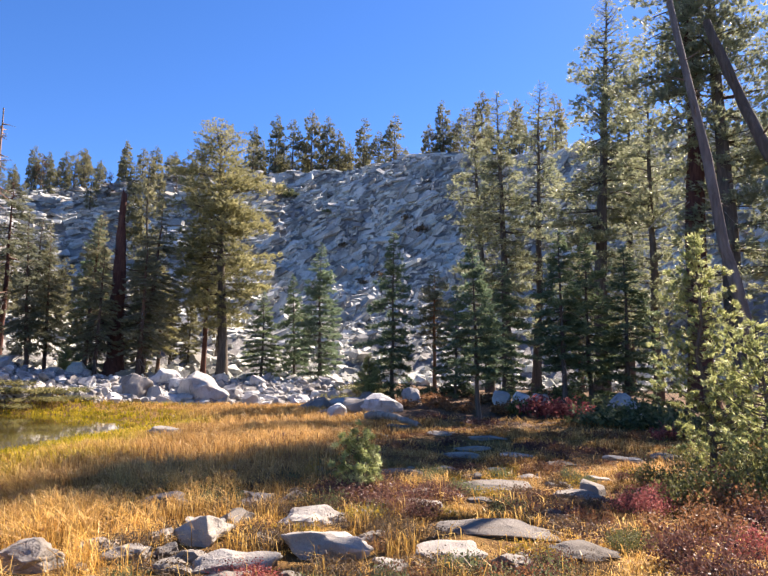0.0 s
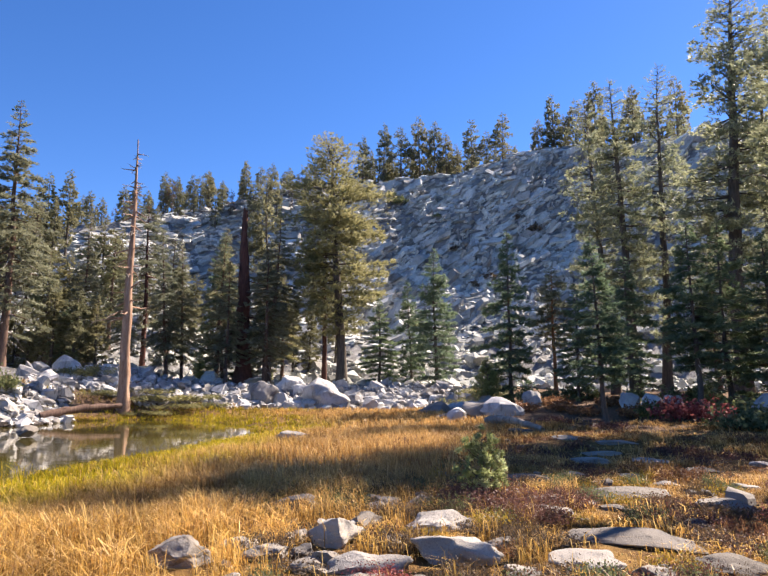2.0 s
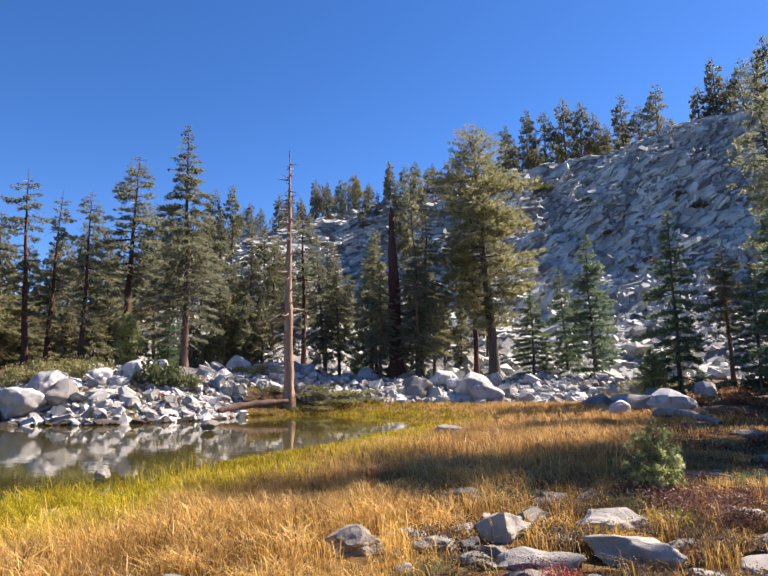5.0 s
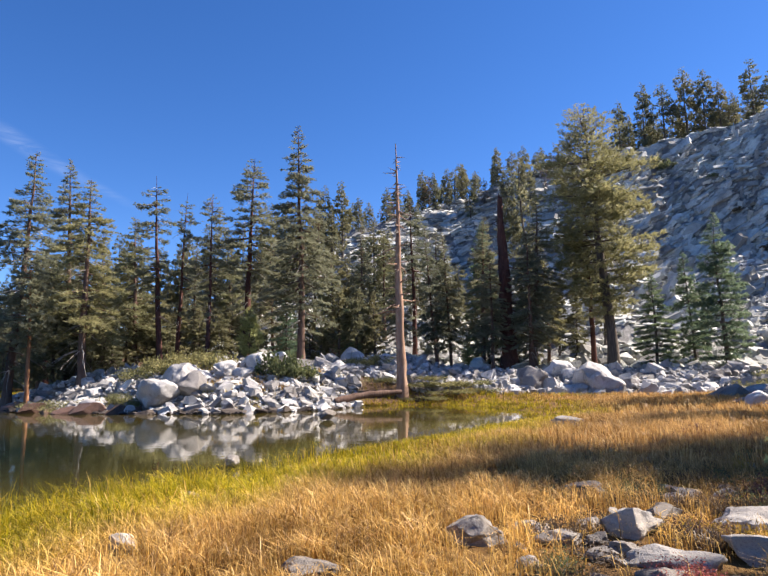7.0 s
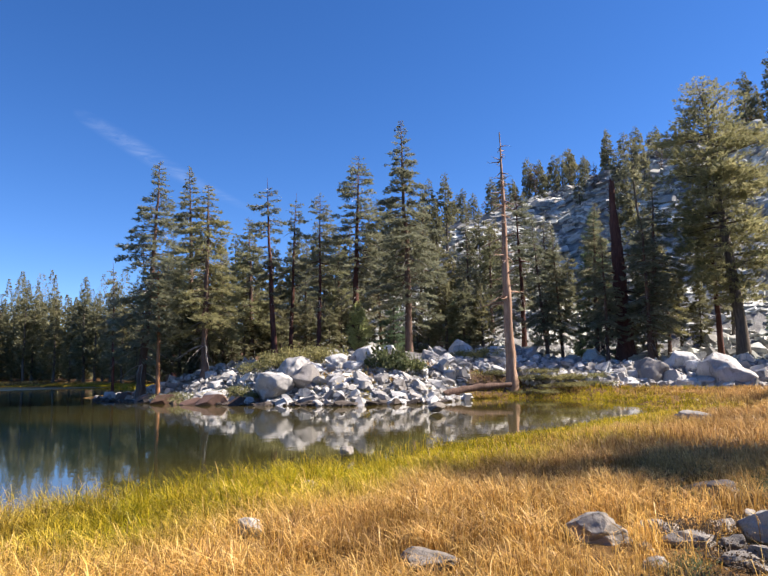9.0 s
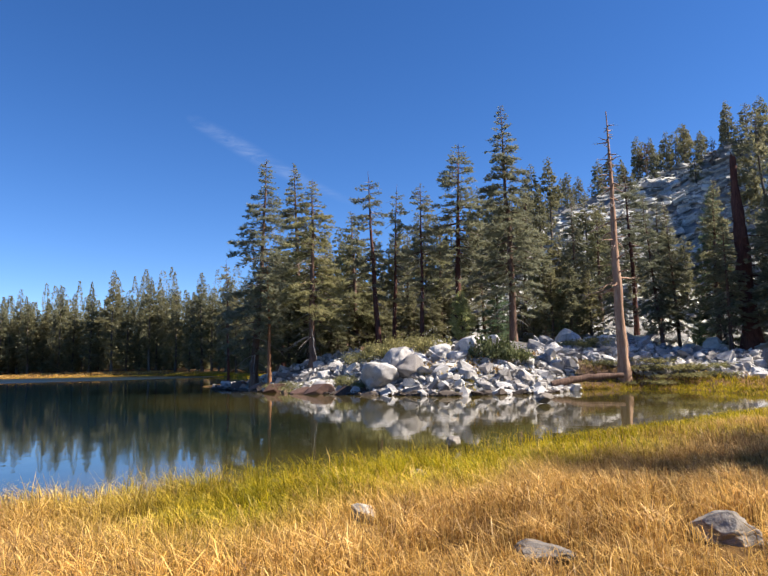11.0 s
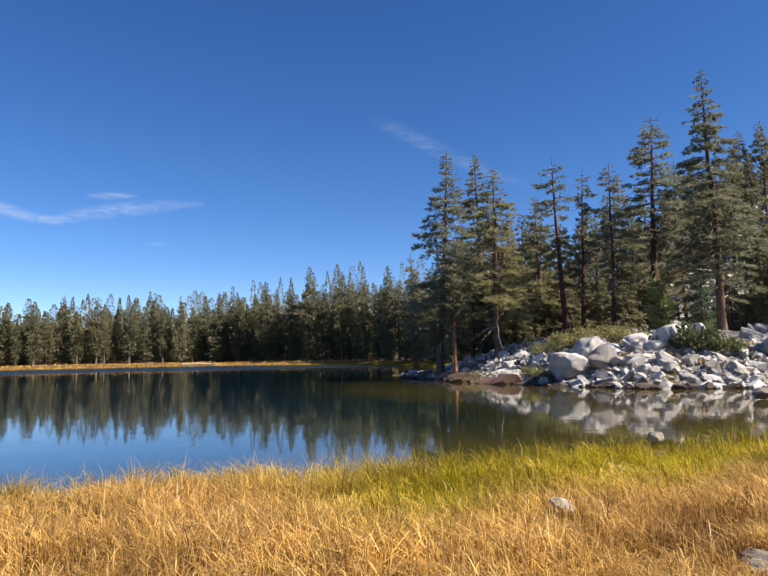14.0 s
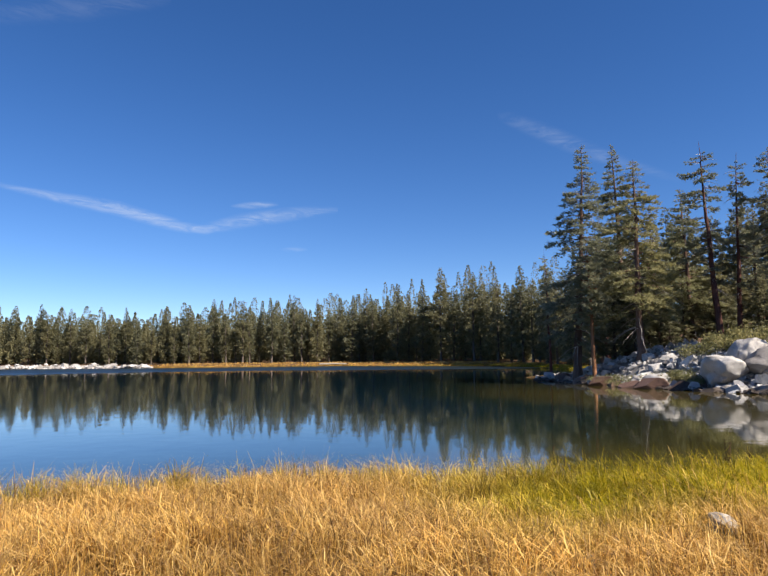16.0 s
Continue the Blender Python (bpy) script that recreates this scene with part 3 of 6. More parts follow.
def build_bank():
    """The white boulders along the far side of the meadow and on the point."""
    r = np.random.default_rng(52)
    kinds = hulls(12, 9, worn=True)
    label = "pale angular granite boulder in the heap along the bank"
    done = []
    big = [(15.4, 46.5, 3.9, 2.6, 2.6), (20.3, 47.0, 3.0, 2.2, 2.2), (18.0, 49.5, 2.6, 2.0, 1.6), (17.2, 48.6, 1.9, 1.5, 1.2),
           (52.6, 42.3, 4.2, 2.8, 2.2), (50.9, 43.6, 2.9, 2.2, 2.3), (49.9, 42.0, 2.0, 1.7, 1.7), (49.3, 43.6, 1.9, 1.6, 1.3), (47.2, 44.5, 2.0, 1.5, 1.4), (44.7, 45.0, 2.3, 1.5, 1.7), (45.6, 43.5, 1.5, 1.2, 1.0), (57.3, 44.2, 2.0, 1.6, 1.5), (36.0, 51.0, 2.2, 1.7, 1.8), (38.0, 49.5, 1.7, 1.4, 1.2),
           (44.3, 46.3, 1.7, 1.1, 0.9), (58.6, 45.5, 1.7, 1.4, 1.1), (42.6, 47.5, 2.4, 1.0, 0.9), (3.0, 41.5, 2.6, 1.8, 1.3), (5.2, 40.2, 2.0, 1.5, 1.1), (1.0, 43.0, 1.7, 1.2, 1.4)]
    for i, (az, d, a, b, c) in enumerate(big):
        put_stone("boulder", ROUND[i % 6], *at(az, d), (a, b, c), label.replace("angular", "large rounded"), "bank boulders", 0.33, 300 + i, amount=9)
    az = np.concatenate([r.uniform(3, 41, 190), r.uniform(38, 63, 150)])
    d = np.concatenate([45.0 + np.abs(r.normal(0, 1.7, 190)), 39.5 + r.uniform(0, 1, 150) ** 1.2 * 8.5])
    x, y = -d * np.sin(np.radians(az)), d * np.cos(np.radians(az))
    keep = (shore(x, y) > 0.25) & ~((az > 49) & (az < 55) & (d < 44.2)) & ~((az > 39) & (az < 44.6) & (d > 42.2)) & ~((az > 24.5) & (az < 36.5) & (d < 46.2)) & ~((az > 38.5) & (az < 42.0) & (d > 44))
    for n in np.nonzero(keep)[0]:
        L = min((0.70 if az[n] < 38 else 0.40) + 0.22 * r.pareto(2.6), 1.4)
        put_stone("boulder", (BLOCKS if n % 3 else ROUND)[int(r.integers(6)) + 6 * int(n % 3 == 2)], x[n], y[n], (L * 1.25, L * r.uniform(0.7, 1), L * r.uniform(0.5, 0.82)), label, "bank boulders", 0.22, 1000 + int(n), amount=25)
    m = 6500
    u = r.random(m)
    az = np.where(u < 0.5, r.uniform(2, 41, m), np.where(u < 0.93, r.uniform(38, 63, m), r.uniform(60, 68.5, m)))
    d = np.where(u < 0.5, 44.8 + np.abs(r.normal(0, 3.0, m)), np.where(u < 0.93, 37.5 + r.uniform(0, 1, m) * 10, r.uniform(47, 66, m)))
    x, y = -d * np.sin(np.radians(az)), d * np.cos(np.radians(az))
    az[-550:], d[-550:] = r.uniform(54, 65, 550), r.uniform(42, 57, 550)
    az[:650], d[:650] = r.uniform(35.5, 42, 650), r.uniform(38.5, 46, 650)
    az[650:1250], d[650:1250] = r.uniform(29.5, 41, 600), r.uniform(45.5, 53, 600)
    x, y = -d * np.sin(np.radians(az)), d * np.cos(np.radians(az))
    s = shore(x, y)
    z = np.maximum(height(x, y), -0.05)
    keep = (s > -0.3) & ~((az > 24.5) & (az < 35.5) & (d < 45.6)) & ~((az > 38.8) & (az < 41.5) & (d > 44.5))
    spots = []
    for n in np.nonzero(keep)[0]:
        L = min(0.22 + 0.15 * r.pareto(2.3), 0.9)
        spots.append((np.array([x[n], y[n], z[n] + 0.12 * L]), turned(r.normal(0, 0.4), r.normal(0, 0.4), r.uniform(0, 6.28)), L * np.array([1.3, r.uniform(0.6, 1), r.uniform(0.5, 0.9)])))
    joined("rubble", kinds, spots, RUBBLE, "small broken granite rubble between the boulders", "rocks")
    az, d = r.uniform(37, 67, 9000), r.uniform(37, 62, 9000)
    x, y = -d * np.sin(np.radians(az)), d * np.cos(np.radians(az))
    s = shore(x, y)
    spots = []
    for n in np.nonzero((s > -0.45) & (s < 0.25))[0][:700]:
        L = min(0.22 + 0.14 * r.pareto(2.5), 0.9)
        spots.append((np.array([x[n], y[n], 0.06]), turned(r.normal(0, 0.2), r.normal(0, 0.2), r.uniform(0, 6.28)), L * np.array([1.5, r.uniform(0.7, 1), r.uniform(0.4, 0.6)])))
    joined("wet_rubble", kinds, spots, WET_RUBBLE, "dark wet stones along the waterline of the point", "rocks")
    for i, (az, d, a) in enumerate([(57.5, 43.6, 2.4), (59.5, 45.0, 2.2), (55.6, 42.4, 1.8), (61.6, 48.0, 2.2), (63.2, 51.5, 2.0), (58.4, 44.6, 1.6), (60.6, 46.6, 1.5), (54.4, 41.9, 1.3), (64.8, 56.0, 1.8)]):
        put_stone("shore_rock", RED_ROCKS[i % 3], *at(az, d), (a * 1.0, a * 0.7, a * 0.40), "low reddish brown rock at the water's edge", "shore rocks", 0.4, 400 + i, 60 + 9 * i, 0.0, 4)


build_bank()


def build_far_rocks():
    """White rocks along the far shore."""
    r = np.random.default_rng(57)
    for i in range(48):
        az = r.uniform(100, 116)
        d = float(np.interp(az, [97, 100, 110, 114], [184, 183, 214, 216])) + r.uniform(-1, 6)
        L = 0.8 + 0.6 * r.pareto(2.6)
        L = min(L, 3.0)
        x, y = at(az, d)
        ob = put_stone("boulder", BLOCKS[i % 12], x, y, (L * 1.5, L, L * 0.8), "white granite boulder on the far lake shore", "far shore boulders", 0.2, 1500 + i)
        ob.location.z = max(ob.location.z, 0.15)
    az, d = r.uniform(100.5, 118, 9000), r.uniform(176, 222, 9000)
    x, y = -d * np.sin(np.radians(az)), d * np.cos(np.radians(az))
    s = shore(x, y)
    spots = []
    for n in np.nonzero((s > -0.4) & (s < 3.5))[0][:900]:
        L = 0.5 + min(0.3 * r.pareto(2.4), 1.4)
        spots.append((np.array([x[n], y[n], ground_z(x[n], y[n]) + 0.15 * L]), turned(r.normal(0, 0.2), r.normal(0, 0.2), r.uniform(0, 6.28)), L * np.array([1.6, 1.0, r.uniform(0.4, 0.7)])))
    joined("shore_rubble", hulls(6, 8), spots, RUBBLE, "pale granite stones along the far shore", "rocks")


build_far_rocks()


# ---------------------------------------------------------------- trees
def tube(points, radii, sides=8, seed=0, wobble=0.0):
    """A tapered limb through points."""
    r = np.random.default_rng(seed)
    P = np.asarray(points, float)
    T = np.gradient(P, axis=0)
    T /= np.linalg.norm(T, axis=1)[:, None] + 1e-9
    ref = np.array([1.0, 0, 0]) if abs(T[0][2]) > 0.7 else np.array([0, 0, 1.0])
    U = np.cross(T, ref)
    U /= np.linalg.norm(U, axis=1)[:, None] + 1e-9
    V = np.cross(T, U)
    a = np.arange(sides) / sides * 6.2832
    k = np.asarray(radii)[:, None] * (1 + wobble * r.normal(size=(len(P), sides)))
    verts = P[:, None] + k[..., None] * (np.cos(a)[None, :, None] * U[:, None] + np.sin(a)[None, :, None] * V[:, None])
    n = len(P)
    i = np.arange(n - 1)[:, None] * sides
    j = np.arange(sides)[None, :]
    j2 = (j + 1) % sides
    f = np.stack([i + j, i + j2, i + sides + j2, i + sides + j], -1).reshape(-1, 4)
    return verts.reshape(-1, 3), f


def tubes(limbs):
    vs, fs, base = [], [], 0
    for v, f in limbs:
        vs.append(v)
        fs.append(f + base)
        base += len(v)
    return np.vstack(vs), np.vstack(fs)


def sprays(P, D, L, W, r):
    """Pointed needle sprays: one sliver at each place P along D."""
    n = len(P)
    D = D / (np.linalg.norm(D, axis=1)[:, None] + 1e-9)
    S = np.cross(D, r.normal(size=(n, 3)))
    S /= np.linalg.norm(S, axis=1)[:, None] + 1e-9
    v = np.stack([P + S * W[:, None], P + D * L[:, None], P - S * W[:, None]], 1).reshape(-1, 3)
    return v, np.arange(n * 3).reshape(-1, 3)


def leaflets(P, D, L, W, r):
    """Broad leaves: a diamond at each place P."""
    n = len(P)
    D = D / (np.linalg.norm(D, axis=1)[:, None] + 1e-9)
    S = np.cross(D, r.normal(size=(n, 3)))
    S /= np.linalg.norm(S, axis=1)[:, None] + 1e-9
    mid = P + D * (L * 0.45)[:, None]
    v = np.stack([P, mid + S * W[:, None], P + D * L[:, None], mid - S * W[:, None]], 1).reshape(-1, 3)
    return v, np.arange(n * 4).reshape(-1, 4)


FIR_SHAPE = ((0, 0.45), (0.06, 0.78), (0.25, 1), (0.5, 0.8), (0.75, 0.48), (0.92, 0.2), (1, 0.04))
SPIRE = ((0, 0.5), (0.1, 0.9), (0.25, 1), (0.5, 0.72), (0.75, 0.42), (0.92, 0.17), (1, 0.03))
COLUMN = ((0, 0.5), (0.08, 0.8), (0.35, 1), (0.65, 0.86), (0.85, 0.58), (0.95, 0.32), (1, 0.08))
DOME = ((0, 0.45), (0.1, 0.72), (0.35, 1), (0.62, 0.95), (0.8, 0.76), (0.92, 0.5), (1, 0.16))
RAGGED = ((0, 0.35), (0.1, 0.6), (0.4, 1), (0.7, 0.8), (0.88, 0.45), (1, 0.1))


def conifer(name, seed, H=18.0, start=0.15, radius=2.6, shape=FIR_SHAPE, per_m=7.0, dens=1.0, spray=0.25, droop=0.35, rise=0.0, gaps=0.15,
            trunk_r=0.26, thin=(0.10, 0.165), needles=None, barkm=None, lumpy=0.25, dead_below=0.0, bare_tip=0.0, narrow=0.24, thick=0.055, whorl=0.0, stray=0.05, tuft=7):
    """A conifer H metres high: tapered trunk, limbs, and a crown of needle tufts; shape gives the crown's reach up the stem."""
    r = np.random.default_rng(seed)
    root = new(name)
    zs = np.linspace(-0.3, H, 14)
    sway = 0.010 * H * np.cumsum(r.normal(size=(14, 2)), 0) / 4
    axis = np.column_stack([sway - sway[1], zs])
    rad = trunk_r * np.clip(1 - zs / H, 0.02, 1) ** 0.85
    rad[0] *= 1.35
    v, f = tube(axis, rad, 9, seed, 0.05)
    part("trunk", net("trunk", v, f, barkm or BARK_GREY, True), root)
    limbs, dead, P, D, L, W, T = [], [], [], [], [], [], []
    z = start * H
    top = H * (1 - bare_tip)
    lobes = r.uniform(0, 6.28, 3)
    us, reach = [q[0] for q in shape], [q[1] for q in shape]
    while z < top - 0.1:
        u = (z - start * H) / (H - start * H)
        z += r.uniform(0.5, 1.5) / per_m * (1 - 0.5 * u)
        if r.random() < gaps:
            continue
        az = r.uniform(0, 6.28)
        lump = 0.6 * math.sin(az * 2 + lobes[0] + z * 0.9) + 0.5 * math.sin(az * 3 - z * 1.7 + lobes[1]) + r.normal(0, 0.5)
        B = radius * float(np.interp(u, us, reach)) * max(0.35, 1 + lumpy * lump) + 0.08
        zb = z + ((round(z / whorl) * whorl - z) * 0.82 * max(0.0, 1 - u) if whorl else 0.0)
        o = np.array([np.interp(zb, zs, axis[:, 0]), np.interp(zb, zs, axis[:, 1]), zb])
        out = np.array([math.cos(az), math.sin(az), 0])
        n = 6
        k = np.linspace(0, 1, n)
        lift = rise + 0.55 * max(0.0, u - 0.55)
        line = o + out * (k * B)[:, None]
        line[:, 2] += B * (lift * k - droop * k ** 1.6 * (1 - 0.7 * u) + 0.18 * np.maximum(k - 0.7, 0))
        line[:, :2] += r.normal(0, 0.03 * B, (n, 2)) * k[:, None]
        if r.random() < (0.8 if u < dead_below else stray):
            line[:, 2] -= B * 0.35 * k ** 2
            dead.append(tube(line, (0.012 + 0.012 * B) * (1.08 - k), 3, 0))
            continue
        limbs.append(tube(line[::2], ((0.012 + 0.017 * B) * (1.05 - k))[::2], 3, 0))
        m = max(2, int(dens * (3 + 14 * B * (0.5 + 0.5 * B / radius))))
        t = r.uniform(0.1, 1.0, m) ** 0.7
        c = np.stack([np.interp(t, k, line[:, q]) for q in range(3)], 1)
        side = np.array([-out[1], out[0], 0])
        lat = r.normal(0, 1, m) * narrow * B * (1.15 - t) ** 0.6
        c += side * lat[:, None]
        c[:, 2] += r.normal(0, thick * min(1.0, 0.3 + 2 * (1 - u)), m) - 0.22 * np.abs(lat)
        grow = out * 0.6 + side * (np.sign(lat) * r.uniform(0.1, 0.8, m))[:, None] + np.array([0, 0, 0.12 + rise])
        c, grow = np.repeat(c, tuft, 0), np.repeat(grow, tuft, 0)
        size = spray * min(1.0, 0.35 + 2.2 * (1 - u))
        P.append(c + r.normal(0, 0.16 * size, c.shape))
        D.append(grow + r.normal(0, 0.38, c.shape) * [1, 1, 0.8])
        l = size * r.uniform(0.55, 1.15, len(c))
        L.append(l)
        W.append(l * r.uniform(*thin, len(c)))
        # tufts paler towards the bough's end: how light catches clumps, put into the tone
        T.append(np.repeat(np.clip(0.65 * r.random(m) + 0.35 * t, 0, 1), tuft))
    if tuft > 6:
        v, f = tubes(limbs)
        tagged(part("branchwork", net("branchwork", v, f, barkm or BARK_GREY, True), root), kind="stuff")
    if dead:
        v, f = tubes(dead)
        tagged(part("dead_branchwork", net("dead_branchwork", v, f, TWIG, True), root, "bleached dead lower branches"), kind="stuff")
    v, f = sprays(np.vstack(P), np.vstack(D), np.concatenate(L), np.concatenate(W), r)
    part("crown", net("crown", v, f, needles or FIR, False, {"tone": np.repeat(np.concatenate(T), 3)}), root)
    root["size"] = H
    return root


def snag(name, seed, H, r0, wood, stubs=26, stub_len=1.2, broken=False, low=0.25):
    """A dead standing trunk with broken limbs."""
    r = np.random.default_rng(seed)
    root = new(name)
    zs = np.linspace(-0.3, H, 22)
    axis = np.column_stack([0.01 * H * np.cumsum(r.normal(size=(22, 2)), 0) / 9, zs])
    axis[:, :2] -= axis[1, :2]
    rad = r0 * np.clip(1 - zs / (H * (1.25 if broken else 1.0)), 0.05, 1) ** 0.8 * (1 + 0.06 * r.normal(size=22))
    rad[:2] *= 1.25
    v, f = tube(axis, rad, 12, seed, 0.07)
    if broken:
        v[-12:, 2] += r.uniform(-0.9, 0.5, 12)
    part("trunk", net("trunk", v, f, wood, True), root)
    twigs = []
    for _ in range(stubs):
        z = H * r.uniform(low, 0.95)
        az, B = r.uniform(0, 6.28), stub_len * r.uniform(0.3, 1.0) * (1.25 - z / H)
        k = np.linspace(0, 1, 6)
        o = np.array([np.interp(z, zs, axis[:, 0]), np.interp(z, zs, axis[:, 1]), z])
        line = o + np.array([math.cos(az), math.sin(az), 0]) * (k * B)[:, None]
        line[:, 2] += B * (r.uniform(-0.5, 0.35) * k + r.uniform(-0.25, 0.3) * k * k)
        line += r.normal(0, 0.03 * B, (6, 3)) * k[:, None]
        v, f = tube(line, (0.035 + 0.02 * B) * (1.08 - k), 5, 0)
        part("limb", net("limb", v, f, wood, True), root)
        # side twigs
        for _ in range(5):
            t = r.uniform(0.3, 0.95)
            q = np.array([np.interp(t, k, line[:, c]) for c in range(3)])
            turn = az + r.choice([-1, 1]) * r.uniform(0.4, 1.1)
            e = B * r.uniform(0.15, 0.4)
            g = q + np.stack([math.cos(turn) * k * e, math.sin(turn) * k * e, k * e * r.uniform(-0.5, 0.5) - 0.15 * e * k ** 2], 1)
            twigs.append(tube(g[::2], 0.012 * (1.1 - k[::2]), 3, 0))
    v, f = tubes(twigs)
    tagged(part("twigwork", net("twigwork", v, f, TWIG if wood == SNAG_WOOD else wood, True), root), kind="stuff")
    root["size"] = H
    return root


PROTO = {
    "fir": (conifer, dict(seed=1, H=18, start=0.09, radius=2.2, shape=FIR_SHAPE, per_m=8.8, gaps=0.08, droop=0.5, dens=1.25, barkm=BARK_BROWN, dead_below=0.12, stray=0.1, whorl=0.62)),
    "fir_tall": (conifer, dict(seed=21, H=19, start=0.09, radius=2.35, shape=SPIRE, per_m=8.8, gaps=0.08, droop=0.42, dens=1.5, barkm=BARK_BROWN, dead_below=0.12, stray=0.1, whorl=0.62)),
    "fir_green": (conifer, dict(seed=2, H=15, start=0.09, radius=2.3, shape=FIR_SHAPE, per_m=8.8, needles=PINE_OLD, gaps=0.08, droop=0.45, dens=1.3, barkm=BARK_BROWN, dead_below=0.12, stray=0.1, whorl=0.62)),
    "fir_dark": (conifer, dict(seed=3, H=10, start=0.05, radius=1.6, shape=SPIRE, per_m=11.2, needles=FIR_DARK, trunk_r=0.13, gaps=0.05, spray=0.22, droop=0.3, dens=1.49, thick=0.05, whorl=0.5)),
    "fir_mid": (conifer, dict(seed=23, H=9, start=0.2, radius=1.3, shape=SPIRE, per_m=12.5, needles=FIR_DARK, trunk_r=0.13, gaps=0.06, spray=0.20, droop=0.25, dens=1.95, thick=0.05, whorl=0.45, dead_below=0.08)),
    "fir_blue": (conifer, dict(seed=4, H=12, start=0.04, radius=2.0, shape=SPIRE, per_m=11.2, needles=FIR_BLUE, trunk_r=0.17, gaps=0.05, spray=0.25, droop=0.15, dens=1.43, thick=0.06, whorl=0.5)),
    "lodge": (conifer, dict(seed=5, H=15, start=0.18, radius=1.75, shape=RAGGED, per_m=8.8, barkm=BARK_RED, gaps=0.14, droop=0.35, trunk_r=0.24, lumpy=0.32, dead_below=0.25, dens=1.30, stray=0.18, whorl=0.6)),
    "lodge_thin": (conifer, dict(seed=6, H=14, start=0.18, radius=1.5, shape=RAGGED, per_m=7.5, barkm=BARK_RED, gaps=0.16, droop=0.3, trunk_r=0.24, lumpy=0.38, dead_below=0.3, bare_tip=0.06, dens=1.30, stray=0.25, whorl=0.7)),
    "thin": (conifer, dict(seed=7, H=10, start=0.35, radius=1.3, shape=RAGGED, per_m=10.0, barkm=BARK_ORANGE, gaps=0.12, trunk_r=0.17, dens=1.30, whorl=0.5)),
    "big_pine": (conifer, dict(seed=8, H=21.6, start=0.2, radius=3.4, shape=DOME, per_m=8.8, needles=PINE_OLD, gaps=0.1, droop=0.25, rise=0.15, trunk_r=0.42, lumpy=0.26, dens=1.37, spray=0.30, thick=0.14, narrow=0.28, whorl=0.8)),
    "pine": (conifer, dict(seed=9, H=23, start=0.14, radius=2.2, shape=COLUMN, per_m=7.5, needles=PINE, gaps=0.16, droop=0.15, rise=0.2, trunk_r=0.34, lumpy=0.32, dens=0.85, thick=0.12, whorl=0.8)),
    "pine_dark": (conifer, dict(seed=10, H=24, start=0.14, radius=2.4, shape=COLUMN, per_m=8.8, needles=PINE, gaps=0.12, droop=0.25, rise=0.1, trunk_r=0.46, lumpy=0.28, dens=0.9, thick=0.12, whorl=0.9)),
    "giant": (conifer, dict(seed=17, H=31, start=0.32, radius=3.6, shape=DOME, per_m=7.5, needles=PINE, barkm=BARK_RED, gaps=0.16, droop=0.5, rise=0.1, trunk_r=0.8, lumpy=0.35, dens=0.85, spray=0.31, thick=0.18, stray=0.08, dead_below=0.1, whorl=1.0)),
    "young": (conifer, dict(seed=11, H=4, start=0.02, radius=0.8, shape=SPIRE, per_m=26.0, needles=YOUNG, gaps=0.0, droop=-0.1, rise=0.35, trunk_r=0.06, spray=0.17, dens=1.40, thick=0.06, stray=0.0)),
    "ridge_fir": (conifer, dict(thin=(0.16, 0.25), seed=12, H=9, start=0.06, radius=1.2, shape=COLUMN, per_m=8.8, gaps=0.05, trunk_r=0.16, spray=0.32, dens=0.62, lumpy=0.28, needles=FIR_FAR, thick=0.12, stray=0.0, tuft=6, whorl=0.6)),
    "ridge_pine": (conifer, dict(thin=(0.16, 0.25), seed=13, H=9, start=0.1, radius=1.4, shape=COLUMN, per_m=7.7, gaps=0.1, trunk_r=0.18, spray=0.32, dens=0.62, needles=FIR_FAR, lumpy=0.32, thick=0.12, stray=0.0, tuft=6, whorl=0.7)),
    "ridge_rust": (conifer, dict(thin=(0.12, 0.2), seed=14, H=7, start=0.1, radius=1.0, shape=RAGGED, per_m=7.7, gaps=0.25, trunk_r=0.14, spray=0.32, dens=0.45, needles=RUST_NEEDLE, lumpy=0.4, stray=0.2, tuft=5)),
    "far_fir": (conifer, dict(thin=(0.19, 0.3), seed=15, H=20, start=0.04, radius=2.1, shape=FIR_SHAPE, per_m=5.8, gaps=0.04, trunk_r=0.28, spray=0.57, dens=0.30, droop=0.4, lumpy=0.28, needles=FIR_FAR, thick=0.18, stray=0.0, whorl=1.1, tuft=6)),
    "far_pine": (conifer, dict(thin=(0.19, 0.3), seed=16, H=20, start=0.14, radius=1.9, shape=RAGGED, per_m=5.8, gaps=0.06, trunk_r=0.28, spray=0.57, dens=0.30, needles=FIR_FAR, lumpy=0.38, thick=0.2, stray=0.0, whorl=1.0, tuft=6)),
}
